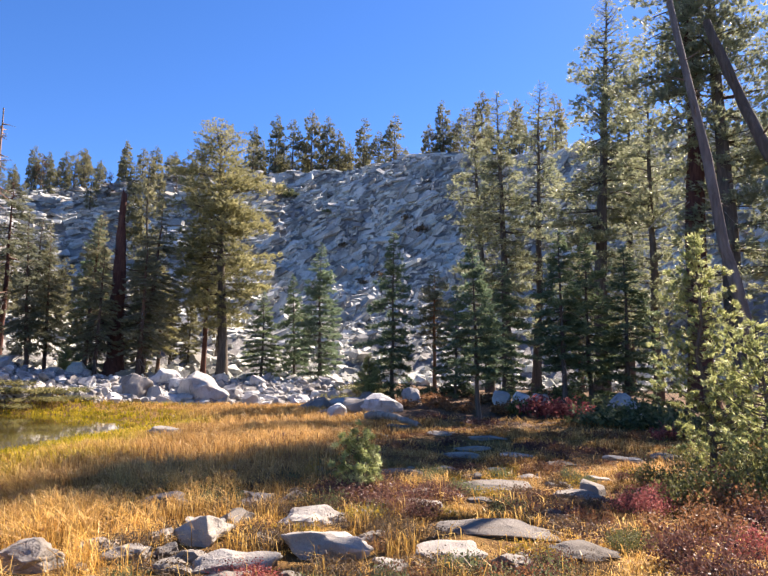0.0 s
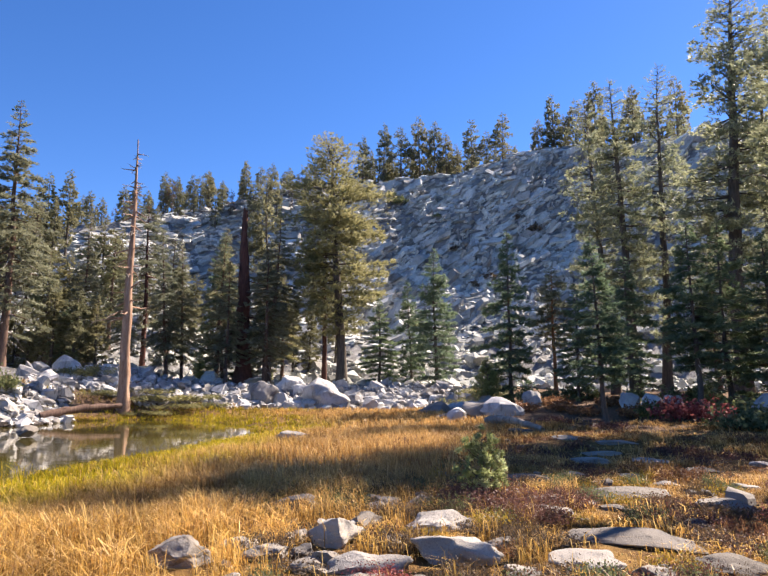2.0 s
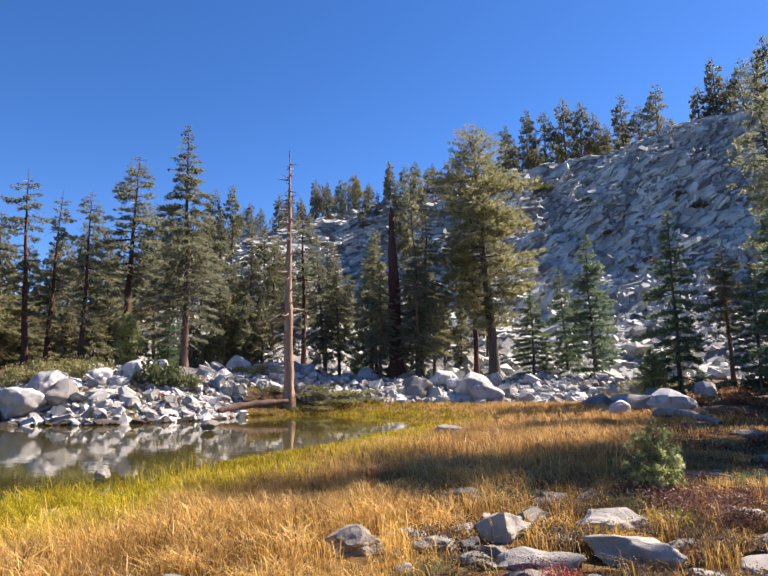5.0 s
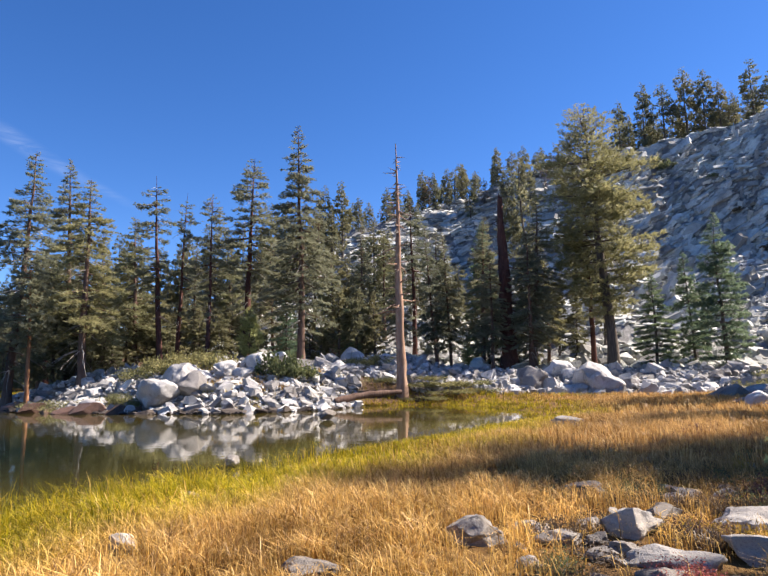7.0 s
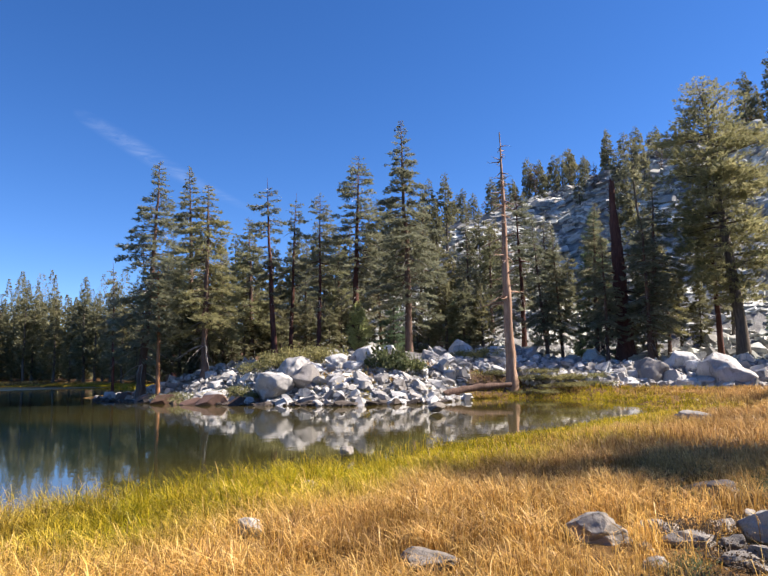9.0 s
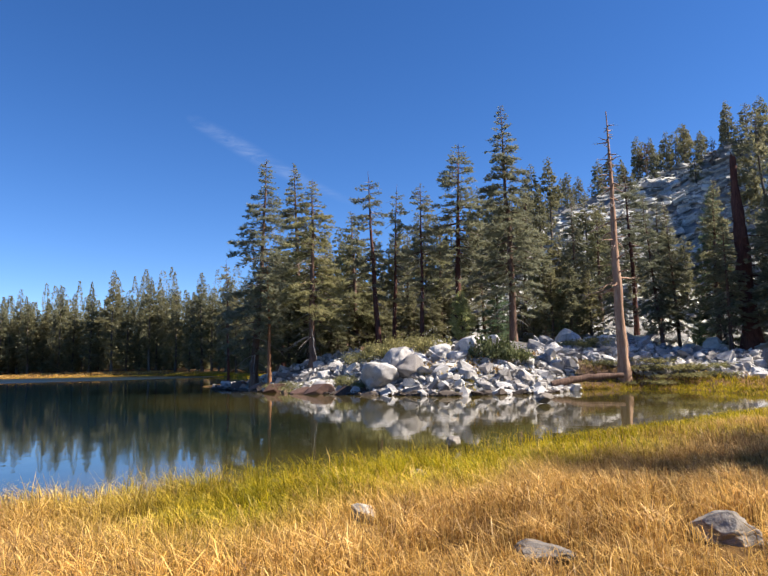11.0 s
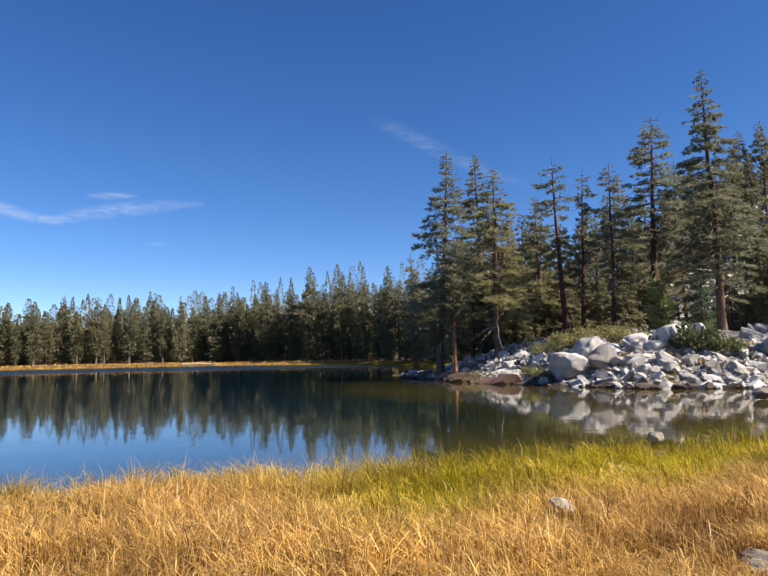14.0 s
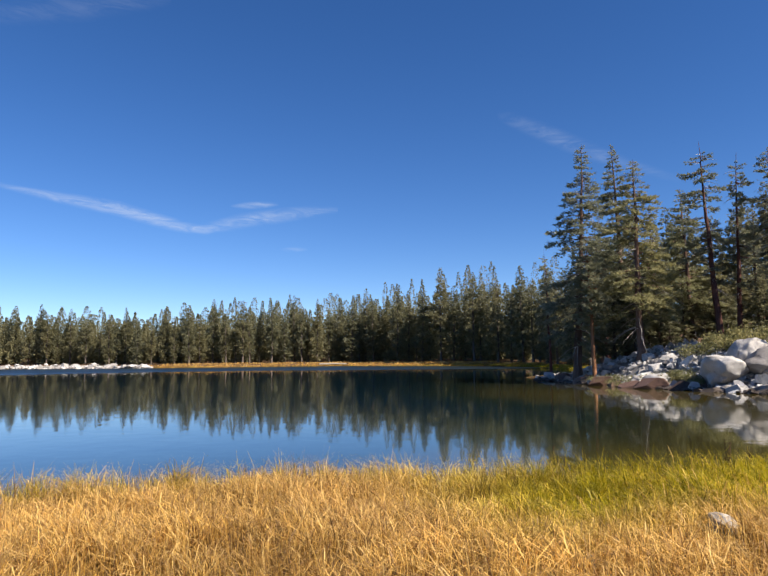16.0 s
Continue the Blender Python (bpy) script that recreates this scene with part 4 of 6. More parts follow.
KIND_LABEL = {
    "fir_mid": "slender dark fir with a bare lower trunk",
    "giant": "huge old pine with a thick dark red trunk",
    "fir": "tall fir with drooping grey-green boughs", "fir_tall": "tall layered fir with spreading dark boughs", "fir_green": "olive-green fir with dense hanging boughs",
    "fir_dark": "young dark green fir with a pointed crown", "fir_blue": "bluish green young fir, branched to the ground",
    "lodge": "reddish lodgepole pine with a ragged crown", "lodge_thin": "thin bare-topped lodgepole pine", "thin": "slim conifer with an orange trunk",
    "big_pine": "large olive-green pine with a broad rounded crown", "pine": "sunlit pine with glistening tufted needles", "pine_dark": "tall dark pine with a dense crown",
    "young": "bright green young pine", "ridge_fir": "small wind-pruned fir on the granite ridge", "ridge_pine": "small ragged pine on the granite ridge",
    "ridge_rust": "rust-coloured dying conifer on the ridge", "far_fir": "dark fir in the seen and unseen lakeside woods", "far_pine": "slender pine in the seen and unseen lakeside woods",
}
wanted = {}


def plant(kind, az, d, H, lean=0.0, turn=None, wide=1.0, where="", group="", base=None, top=None):
    if top is not None:
        H = top - ground_z(*at(az, d))
    wanted.setdefault(kind, []).append((az, d, H, lean, turn, wide, where, group, base))


def tree_pose(az, d, H, size, lean, turn, wide, base):
    x, y = at(az, d)
    z = ground_z(x, y) - 0.1 if base is None else base
    k = H / size
    w = wide * k ** 0.8
    tip = Matrix.Rotation(radians(lean), 4, Vector((-x, -y, 0)).normalized())
    return Matrix.Translation((x, y, z)) @ tip @ Matrix.Rotation(turn, 4, "Z") @ Matrix.Diagonal((w, w, k, 1))


def grow_all():
    for kind, spots in wanted.items():
        maker, args = PROTO[kind]
        name = {"young": "young_pine", "big_pine": "pine_tree", "pine": "pine_tree", "giant": "pine_tree", "pine_dark": "pine_tree", "lodge": "lodgepole_pine", "lodge_thin": "lodgepole_pine",
                "ridge_pine": "pine_tree", "far_pine": "pine_tree"}.get(kind, "fir_tree")
        root = maker(name, **args)
        size = args["H"]
        poses = []
        for i, (az, d, H, lean, turn, wide, where, group, base) in enumerate(spots):
            tr = turn if turn is not None else (az * 37.7 + d * 5.1) % 6.28
            poses.append((tree_pose(az, d, H, size, lean, tr, wide, base), where, group))
        for m, where, group in poses[1:]:
            tagged(copy_thing(root, m), KIND_LABEL[kind] + where, "tree", group)
        m, where, group = poses[0]
        root.matrix_basis = m
        tagged(root, KIND_LABEL[kind] + where, "tree", group)


ON_POINT = " on the rocky point"
for kind, az, d, top, lean, wide in [
        ("lodge_thin", 65.7, 68.3, 13.4, 1.8, 0.7), ("fir", 63.6, 54.3, 19.8, -3.1, 1.25), ("thin", 62.2, 50.3, 11.0, 0.2, 1.0), ("fir_tall", 59.6, 57.3, 20.4, 0.8, 1.15),
        ("fir_green", 58.4, 50.3, 16.9, -0.2, 1.15), ("fir_green", 54.4, 60.3, 16.7, 1.3, 1.1), ("lodge_thin", 52.5, 52.3, 18.1, 2.5, 1.0), ("lodge_thin", 51.2, 55.3, 17.8, -2.7, 0.8),
        ("lodge", 48.7, 51.3, 16.6, -1.3, 0.9), ("lodge", 45.4, 54.3, 20.9, -1.6, 1.2), ("fir_tall", 40.6, 50.3, 22.3, 0.6, 1.15), ("young", 45.1, 48.8, 7.4, 0.7, 1.1)]:
    plant(kind, az, d, 0, lean, None, wide, ON_POINT, top=top)
for kind, az, d, top, lean, wide in [
        ("fir_green", 37.7, 64.3, 14.6, 0.6, 1.0), ("fir", 35.1, 66.3, 18.5, 0.6, 1.0), ("fir_green", 33.2, 70.3, 17.9, -0.4, 1.0), ("fir", 28.6, 60.3, 16.0, -0.7, 1.0),
        ("lodge", 30.5, 66.3, 20.5, 0.4, 1.1), ("fir", 24.5, 58.3, 16.5, -1.8, 1.1), ("fir", 20.2, 57.3, 17.6, -3.2, 1.3), ("ridge_pine", 20.3, 80, 29.6, 2, 0.8),
        ("big_pine", 13.6, 57.5, 25.3, 2.4, 1.12), ("lodge", 15.2, 60.3, 19.2, 0.4, 1.0), ("fir_dark", 10.3, 56.3, 10.1, 1.1, 1.3), ("fir_dark", 7.4, 58.3, 11.9, 2.9, 1.0),
        ("fir_blue", 5.2, 55.3, 14.3, -0.2, 1.0), ("fir_dark", -1.2, 44.3, 12.9, 0.3, 1.0), ("young", 0.8, 43.3, 4.0, 1.2, 1.2)]:
    plant(kind, az, d, 0, lean, None, wide, " behind the boulders", top=top)
for kind, az, d, top, lean, wide in [
        ("fir", 23.7, 53.6, 12.5, 0.0, 1.0), ("fir", 20.4, 53.4, 14.0, 0.0, 1.2), ("fir", 28.5, 58.3, 16.0, 4, 0.8), ("fir", 27.3, 60.3, 15.7, 2.3, 0.8), ("young", 25.8, 56.3, 4.9, 2, 1.0), ("fir_dark", 24.0, 60.3, 16.5, 0.8, 1.0), ("fir", 56.9, 66.3, 16.6, 1.7, 1.0),
        ("fir_green", 47.0, 66.3, 16.2, -0.6, 1.0), ("fir", 43.1, 68.3, 17.2, 1.1, 1.0), ("fir", 49.8, 68.3, 15.6, -0.3, 1.0), ("lodge", 39.6, 72.3, 20.8, -2.5, 0.9), ("fir_dark", 36.5, 58, 9.0, 0, 1.0),
        ("fir", 32.0, 58, 14.0, 0.5, 0.9), ("fir_dark", 42, 60, 10.0, 0, 1.2), ("lodge", 61.0, 66, 16.0, 1, 1.0), ("fir_green", 18.9, 62, 13.0, 0, 1.0)]:
    plant(kind, az, d, 0, lean, None, wide, " behind the rocks", top=top)
for kind, az, d, top, lean, wide in [
        ("thin", -5.0, 46.3, 10.6, 1.0, 1.0), ("pine", -9.9, 50.3, 24.5, 3.3, 1.0), ("fir_mid", -8.8, 25.3, 7.8, 2.0, 1.0), ("pine_dark", -11.4, 47.3, 24.4, 1.2, 0.9), ("pine", -13.7, 52.3, 27.3, -2.9, 1.0),
        ("fir_mid", -16.0, 32.3, 9.8, 0.8, 1.1), ("pine_dark", -19.1, 44.3, 29.4, -1.6, 1.05), ("pine", -21.3, 48.3, 25.2, -2.2, 1.1), ("pine", -23.5, 40.0, 21.0, 0.0, 1.0), ("giant", -26.6, 36.0, 31.6, 0.0, 0.85),
        ("fir_dark", -6.8, 41.0, 8.5, 0.5, 1.1), ("fir_dark", -11.0, 38.5, 9.5, 0.0, 1.2), ("fir_dark", -18.2, 36.0, 10.5, 0.0, 1.2), ("fir_dark", -21.0, 35.0, 9.5, -0.5, 1.3), ("fir", -17.5, 56.0, 19.0, 0.0, 1.0), ("pine", -34.0, 38.0, 23.0, 0.0, 1.0), ("pine_dark", -29.1, 35.2, 31.2, 0.0, 0.95)]:
    plant(kind, az, d, 0, lean, None, wide, " beside the clearing", top=top)
# added unseen trees, those on the sun's side put there to shade the clearing
for kind, az, d, H in [("far_pine", -38, 44, 24), ("far_fir", -43, 40, 22), ("far_pine", -52, 36, 20), ("far_fir", -66, 30, 15), ("far_pine", -80, 28, 20), ("far_fir", -95, 24, 18), ("far_pine", -120, 30, 16), ("far_fir", -150, 28, 18)]:
    plant(kind, az, d, H, 0.0, None, 1.05 if kind == "pine_dark" else 1.0)
# young growth between the trunks
for i in range(30):
    az = 34 + 29 * ((i * 0.618 + 0.17) % 1)
    plant(("far_fir", "ridge_fir", "far_pine")[i % 3], az, 54.5 + 13 * ((i * 0.377) % 1), 3.5 + 4.5 * ((i * 0.733) % 1), 0, None, 1.15, " between the trunks")
# dark woods behind the point
for i in range(34):
    az = 36 + 27 * ((i * 0.618) % 1)
    d = 70 + 34 * ((i * 0.377) % 1)
    plant(("far_fir", "far_pine")[i % 2], az, d, 10 + 6 * ((i * 0.733) % 1), 0, None, 1.0)
for i in range(13):
    az = 14 + 26 * ((i * 0.618 + 0.3) % 1)
    plant(("far_fir", "ridge_fir", "far_fir")[i % 3] if i % 3 else "far_pine", az, 62 + 26 * ((i * 0.377) % 1), 7 + 6 * ((i * 0.733) % 1), 0, None, 1.0)
# ridge
for az, H, kind in [(30.9, 5, 0), (29.4, 7.5, 0), (28.5, 6.5, 0), (27.2, 6.8, 0), (25.9, 6.5, 1), (24.6, 4.3, 1), (22.8, 4.6, 0), (20.2, 6.2, 0), (18.7, 4.5, 0), (11.9, 8.8, 0), (9.9, 10.6, 0), (8.3, 9.6, 1),
                    (6.6, 10.7, 0), (5.2, 9.4, 0), (4.1, 7, 0), (1.7, 8.7, 1), (0.4, 6.2, 1), (-1.1, 9.3, 1), (-4.3, 7, 0), (-5.7, 11, 0), (-7.6, 9, 1), (-9.3, 11.6, 0), (-12.5, 10, 0), (-16, 10, 1)]:
    rim = 112 + 26 * float(smooth01(12, 40, az))
    plant(("ridge_fir", "ridge_pine")[kind], az, rim + 8, H * 1.1 + 2.6, 0, None, 0.95)
for i in range(34):
    az = -17 + 30 * ((i * 0.618 + 0.4) % 1)
    plant(("ridge_fir", "ridge_pine", "ridge_fir")[i % 3], az, 122 + 14 * (i * 0.377 % 1), 6.5 + 5 * (i * 0.733 % 1), 0, None, 0.9)
for i in range(84):
    az = 44 - 54 * (i * 0.618 % 1) ** 1.5
    rim = 112 + 26 * float(smooth01(12, 40, az))
    kind = ("ridge_fir", "ridge_rust", "ridge_pine", "ridge_fir", "ridge_pine")[i % 5]
    plant(kind, az, rim - 14 * (az > 18) + (8 + 30 * (az > 18)) * (i * 0.377 % 1) + 9 * (az <= 18), 4.2 + 4.0 * (i * 0.733 % 1), 0, None, 0.95)
# front row of the far shore
FAR_AZ = [62, 66.6, 71, 77, 84, 100, 110, 125]
FAR_D = [100, 133, 159, 173, 188, 184, 216, 216]
TOP_AZ = [62, 66, 72, 79, 84, 90, 96, 102, 110, 120]
TOP_EL = [8.4, 8.2, 8.0, 7.0, 5.6, 5.5, 5.0, 4.2, 4.3, 4.3]
for i in range(64):
    az = 64 + 54 * (i + 0.35 * math.sin(i * 7.3)) / 64
    d = float(np.interp(az, FAR_AZ, FAR_D)) + 7 + 6 * (i * 0.618 % 1)
    H = (d * math.tan(radians(float(np.interp(az, TOP_AZ, TOP_EL)))) + 1.2) * (0.6 + 0.45 * (i * 0.377 % 1))
    plant(("far_fir", "far_pine", "far_fir")[i % 3], az, d, H, 0, None, 0.9 + 0.3 * (i * 0.733 % 1), "", "far shore trees")
grow_all()


def build_far_forest():
    """Woods behind the far shore, one mesh: separate full crowns of many drooping sprays, some far taller than the rest."""
    r = np.random.default_rng(71)
    P, D, L, W, T = [], [], [], [], []
    for i in range(720):
        az = r.uniform(57, 122)
        back = min(abs(r.normal(0, 34)), 80)
        d = float(np.interp(az, FAR_AZ, FAR_D)) + 10 + back
        x, y = at(az, d)
        z0 = ground_z(x, y)
        H = (d * math.tan(radians(float(np.interp(az, TOP_AZ, TOP_EL)))) + 2.0 - z0) * (r.uniform(0.55, 0.84) if r.random() < 0.82 else r.uniform(0.86, 1.08))
        fine = min(max(d / 200, 0.5), 1.0)
        m = int((920 - 3.0 * back) / fine)
        u = r.uniform(0, 1, m)
        a = r.uniform(0, 6.28, m)
        reach = np.interp(u, *zip(*(FIR_SHAPE, SPIRE, COLUMN, FIR_SHAPE, DOME)[i % 5]))
        tier = np.sin(u * H * r.uniform(2.2, 3.2) + 2 * np.sin(a * 2))
        rad = r.uniform(1.6, 2.5) * reach * (0.12 + 0.88 * r.random(m) ** 0.6) * (1 + 0.16 * tier + 0.2 * np.sin(a * 2 + u * 5 + i)) + 0.03
        P.append(np.stack([x + rad * np.cos(a), y + rad * np.sin(a), z0 + H * (0.04 + 0.95 * u)], 1))
        D.append(np.stack([np.cos(a), np.sin(a), r.normal(-0.35 + 1.1 * u ** 6, 0.4, m)], 1))
        l = fine * r.uniform(0.4, 0.75, m) * (0.55 + 0.4 * (1 - u))
        L.append(l)
        W.append(l * r.uniform(0.45, 0.7, m))
        # shade between the tiers put into the tone: paler bulges, darker gaps
        T.append(np.clip(0.25 * r.random() + 0.35 * r.random(m) + 0.2 + 0.15 * tier, 0, 1))
    v, f = sprays(np.vstack(P), np.vstack(D), np.concatenate(L), np.concatenate(W), r)
    tagged(new("far_forest", net("far_forest", v, f, FIR_FAR, False, {"tone": np.repeat(np.concatenate(T), 3)})), "dense dark conifer forest beyond the lake", "forest", kind="stuff")


build_far_forest()

dead = snag("dead_tree", 61, 17.6, 0.36, SNAG_WOOD, 64, 2.6, False, 0.32)
dead.matrix_basis = tree_pose(31.7, 44.8, 18.2, 17.6, 0.6, 1.0, 1.0, None)
tagged(dead, "bare dead pine with orange bark and a spiked top", "dead tree")
dead = snag("dead_tree", 62, 15.0, 0.72, BARK_RED, 60, 2.8, True, 0.2)
dead.matrix_basis = tree_pose(22.2, 55.3, 15.4, 15.0, 1.3, 0.5, 1.0, None)
tagged(dead, "broken dark red dead trunk with snapped limbs", "dead tree")


# ---------------------------------------------------------------- leaning trunks and logs
def log(name, ends, radii, wood, label, seed, stubs=6, bend=0.15, category="log"):
    r = np.random.default_rng(seed)
    knots = np.array(ends)
    a, b = knots[0], knots[-1]
    root = new(name)
    root.location = a
    k = np.linspace(0, 1, 14)
    line = np.stack([np.interp(k, np.linspace(0, 1, len(knots)), knots[:, c]) for c in range(3)], 1) - a + r.normal(0, 0.02, (14, 3))
    line[:, 2] += bend * np.sin(k * 3.1416)
    v, f = tube(line, np.interp(k, [0, 1], radii) * (1 + 0.06 * r.normal(size=14)), 12, seed, 0.05)
    part("trunk", net("trunk", v, f, wood, True), root)
    L = np.linalg.norm(b - a)
    for _ in range(stubs):
        t = r.uniform(0.2, 0.95)
        o = np.array([np.interp(t, k, line[:, c]) for c in range(3)])
        d = r.normal(size=3)
        d[2] = abs(d[2])
        B = min(0.12 * L, 0.9) * r.uniform(0.4, 1)
        q = np.linspace(0, 1, 5)
        v, f = tube(o + d / np.linalg.norm(d) * (q * B)[:, None] + r.normal(0, 0.02, (5, 3)) * q[:, None], 0.3 * radii[1] * (1.1 - q), 5, 0)
        part("branch_stub", net("branch_stub", v, f, wood, True), root)
    return tagged(root, label, category)


def spot(az, d, dz=0.0):
    x, y = at(az, d)
    return (x, y, ground_z(x, y) + dz)


def aim(az, el, d):
    x, y = at(az, d)
    return (x, y, 2.0 + d * math.tan(radians(el)))


log("leaning_dead_tree", (aim(-31.6, -3.5, 15.0), aim(-29.7, 4.2, 15.1), aim(-28.4, 12.3, 15.2), aim(-26.7, 24.0, 15.5), aim(-24.8, 33.5, 16.0)), (0.145, 0.07), LEAN_WOOD, "grey weathered dead trunk leaning over the clearing", 81, 16, 0.0, "dead tree")
log("leaning_dead_tree", (aim(-35.2, 9.0, 19.0), aim(-32.3, 17.4, 19.4), aim(-30.4, 22.4, 19.7), aim(-28.3, 28.2, 20)), (0.2, 0.11), BARK_GREY, "dark leaning trunk behind the grey one", 82, 8, 0.0, "dead tree")
log("fallen_log", (spot(0.9, 25.6, 0.28), spot(-3.6, 22.0, 0.12)), (0.15, 0.09), LOG_WOOD, "silver fallen log at the meadow's edge", 83, 5)
log("fallen_log", (aim(37.6, -2.2, 41.6), aim(34.8, -1.85, 42.6), aim(31.9, -1.5, 43.6)), (0.24, 0.17), BARK_BROWN, "dark mossy fallen log along the inlet", 84, 4)
log("fallen_log", (spot(86.0, 187.5, 0.3), spot(83.6, 189.0, 0.3)), (0.28, 0.2), LOG_WOOD, "pale driftwood log on the far shore", 86, 3)
log("fallen_log", (spot(36.0, 55.0, 0.5), spot(29.0, 56.0, 0.6)), (0.25, 0.16), BARK_GREY, "fallen log among the boulders", 85, 3)

# ---------------------------------------------------------------- meadow rocks
for i, (az, d, a, b, c, turn) in enumerate([
        (3.3, 6.75, 0.76, 0.40, 0.50, 6), (5.3, 7.95, 0.78, 0.5, 0.46, 20), (14.1, 7.2, 0.50, 0.42, 0.46, 40), (17.5, 9.5, 0.78, 0.5, 0.40, 0),
        (7.0, 9.4, 0.36, 0.3, 0.42, 0), (11.2, 8.45, 0.36, 0.26, 0.26, 20), (10.5, 9.3, 0.34, 0.22, 0.22, 10), (19.3, 6.8, 0.36, 0.32, 0.30, 40), (26.0, 6.85, 0.62, 0.4, 0.34, 5),
        (14.4, 6.5, 0.40, 0.3, 0.24, 10), (11.0, 6.2, 0.66, 0.42, 0.30, 15), (15.9, 6.35, 0.36, 0.3, 0.2, 60), (8.9, 7.4, 0.24, 0.2, 0.16, 0), (1.0, 8.2, 0.3, 0.22, 0.18, 0), (16.6, 7.6, 0.26, 0.2, 0.2, 70), (21.8, 7.4, 0.3, 0.25, 0.22, 35),
        (17.2, 7.35, 0.26, 0.2, 0.22, 15), (13.4, 8.05, 0.22, 0.18, 0.2, 50), (9.0, 7.1, 0.3, 0.22, 0.26, 80), (11.9, 5.85, 0.48, 0.34, 0.22, 5), (0.25, 7.3, 0.3, 0.22, 0.22, 30), (5.4, 9.5, 0.28, 0.2, 0.2, 0),
        (20.5, 7.2, 0.26, 0.2, 0.22, 25), (8.9, 6.3, 0.26, 0.2, 0.18, 65), (16.5, 6.75, 0.28, 0.22, 0.2, 40), (7.0, 6.0, 0.24, 0.18, 0.16, 10), (-1.4, 6.1, 0.3, 0.22, 0.18, 20), (21.9, 6.1, 0.26, 0.2, 0.2, 75), (14.2, 7.7, 0.22, 0.18, 0.18, 5)]):
    put_stone("meadow_rock", (NEAR_BLOCKS[i] if i < 4 else NEAR_STONES[i % 8]), *at(az, d), (a, b, c * 0.66), "weathered grey granite rock half sunk in sedge", "meadow rocks", 0.36, 500 + i, turn, amount=6)
for i, (az, d, a, b, c, turn) in enumerate([
        (-1.8, 12.2, 0.95, 0.7, 0.26, 0), (-9.9, 11.1, 1.3, 0.85, 0.30, 5), (-16.5, 10.2, 0.8, 0.62, 0.3, -30), (-9.0, 7.8, 1.25, 0.7, 0.26, -15), (-6.3, 6.8, 0.68, 0.62, 0.26, 0),
        (-16.5, 7.15, 0.72, 0.5, 0.22, 5), (-20.4, 15.7, 0.8, 0.6, 0.26, 0), (-7.4, 15.5, 0.8, 0.5, 0.26, 0), (-11.9, 15.4, 0.9, 0.6, 0.2, 10), (-3.8, 10.0, 0.45, 0.35, 0.2, 0),
        (-15.1, 14.1, 0.68, 0.45, 0.18, 20), (-4.0, 9.2, 0.66, 0.4, 0.18, -10), (-14.3, 8.75, 0.34, 0.26, 0.18, -40), (-18.3, 12.4, 0.4, 0.3, 0.2, 0), (-8.3, 17.0, 0.9, 0.5, 0.2, 0),
        (-5.5, 20.0, 1.0, 0.6, 0.24, 0), (-9.5, 19.0, 1.2, 0.6, 0.2, 10), (-11.7, 6.7, 0.22, 0.18, 0.14, 0), (-14.2, 6.1, 0.32, 0.26, 0.2, 0), (-17.2, 6.1, 0.26, 0.2, 0.16, 0),
        (-2.0, 22.5, 0.9, 0.6, 0.28, 0), (0.5, 20.5, 1.1, 0.5, 0.24, 0), (-23.5, 17.0, 0.8, 0.5, 0.32, 0), (-8.7, 9.6, 0.4, 0.28, 0.14, 0), (-12.6, 12.6, 0.4, 0.28, 0.14, 0), (-10.4, 13.4, 0.5, 0.3, 0.14, 0), (-5.9, 13.0, 0.45, 0.3, 0.14, 0), (-1.2, 6.4, 0.3, 0.24, 0.14, 0)]):
    put_stone("flat_rock", SLABS[i % 7], *at(az, d), (a * 1.05, b * 1.08, c * 0.68), "flat pale granite slab flush with dry golden turf", "flat rocks", 0.46, 600 + i, turn, amount=2.5)
for i, (az, d, a, b, c) in enumerate([(46.3, 15.5, 0.42, 0.34, 0.24), (38.4, 30.3, 0.9, 0.65, 0.5), (17.9, 21.0, 1.0, 0.6, 0.34), (54.2, 7.25, 0.26, 0.2, 0.2), (64.3, 5.75, 0.14, 0.12, 0.1),
                                      (39.6, 5.85, 0.42, 0.32, 0.14), (26.3, 6.85, 0.46, 0.36, 0.26), (4.0, 33.0, 1.6, 0.7, 0.3), (49.5, 10.6, 0.3, 0.25, 0.16)]):
    put_stone("meadow_rock", (LAKE_ROCKS[i] if i < 2 else SLABS[(i + 2) % 7]), *at(az, d), (a * 1.1, b * 1.1, c * 1.1), "pale rock showing between sedge and water", "", 0.12, 700 + i, None, max(0.0, 0.04 - ground_z(*at(az, d))), amount=4)
for i, (az, d, a, b, c) in enumerate([(-20.8, 26.5, 1.5, 1.1, 1.0), (-12.5, 33.0, 1.4, 1.0, 0.8), (-10.8, 34.0, 1.3, 0.9, 0.8), (-14.0, 34.5, 1.2, 0.9, 0.7), (1.5, 31.5, 1.9, 1.4, 0.9), (3.6, 30.8, 1.3, 1.0, 0.7), (-0.6, 31.0, 2.2, 1.4, 0.8), (-3.0, 35, 1.0, 0.7, 0.9)]):
    put_stone("boulder", ROUND[i % 6], *at(az, d), (a, b, c * 1.35), "pale granite boulder at the clearing's shaded edge", "", 0.25, 800 + i)


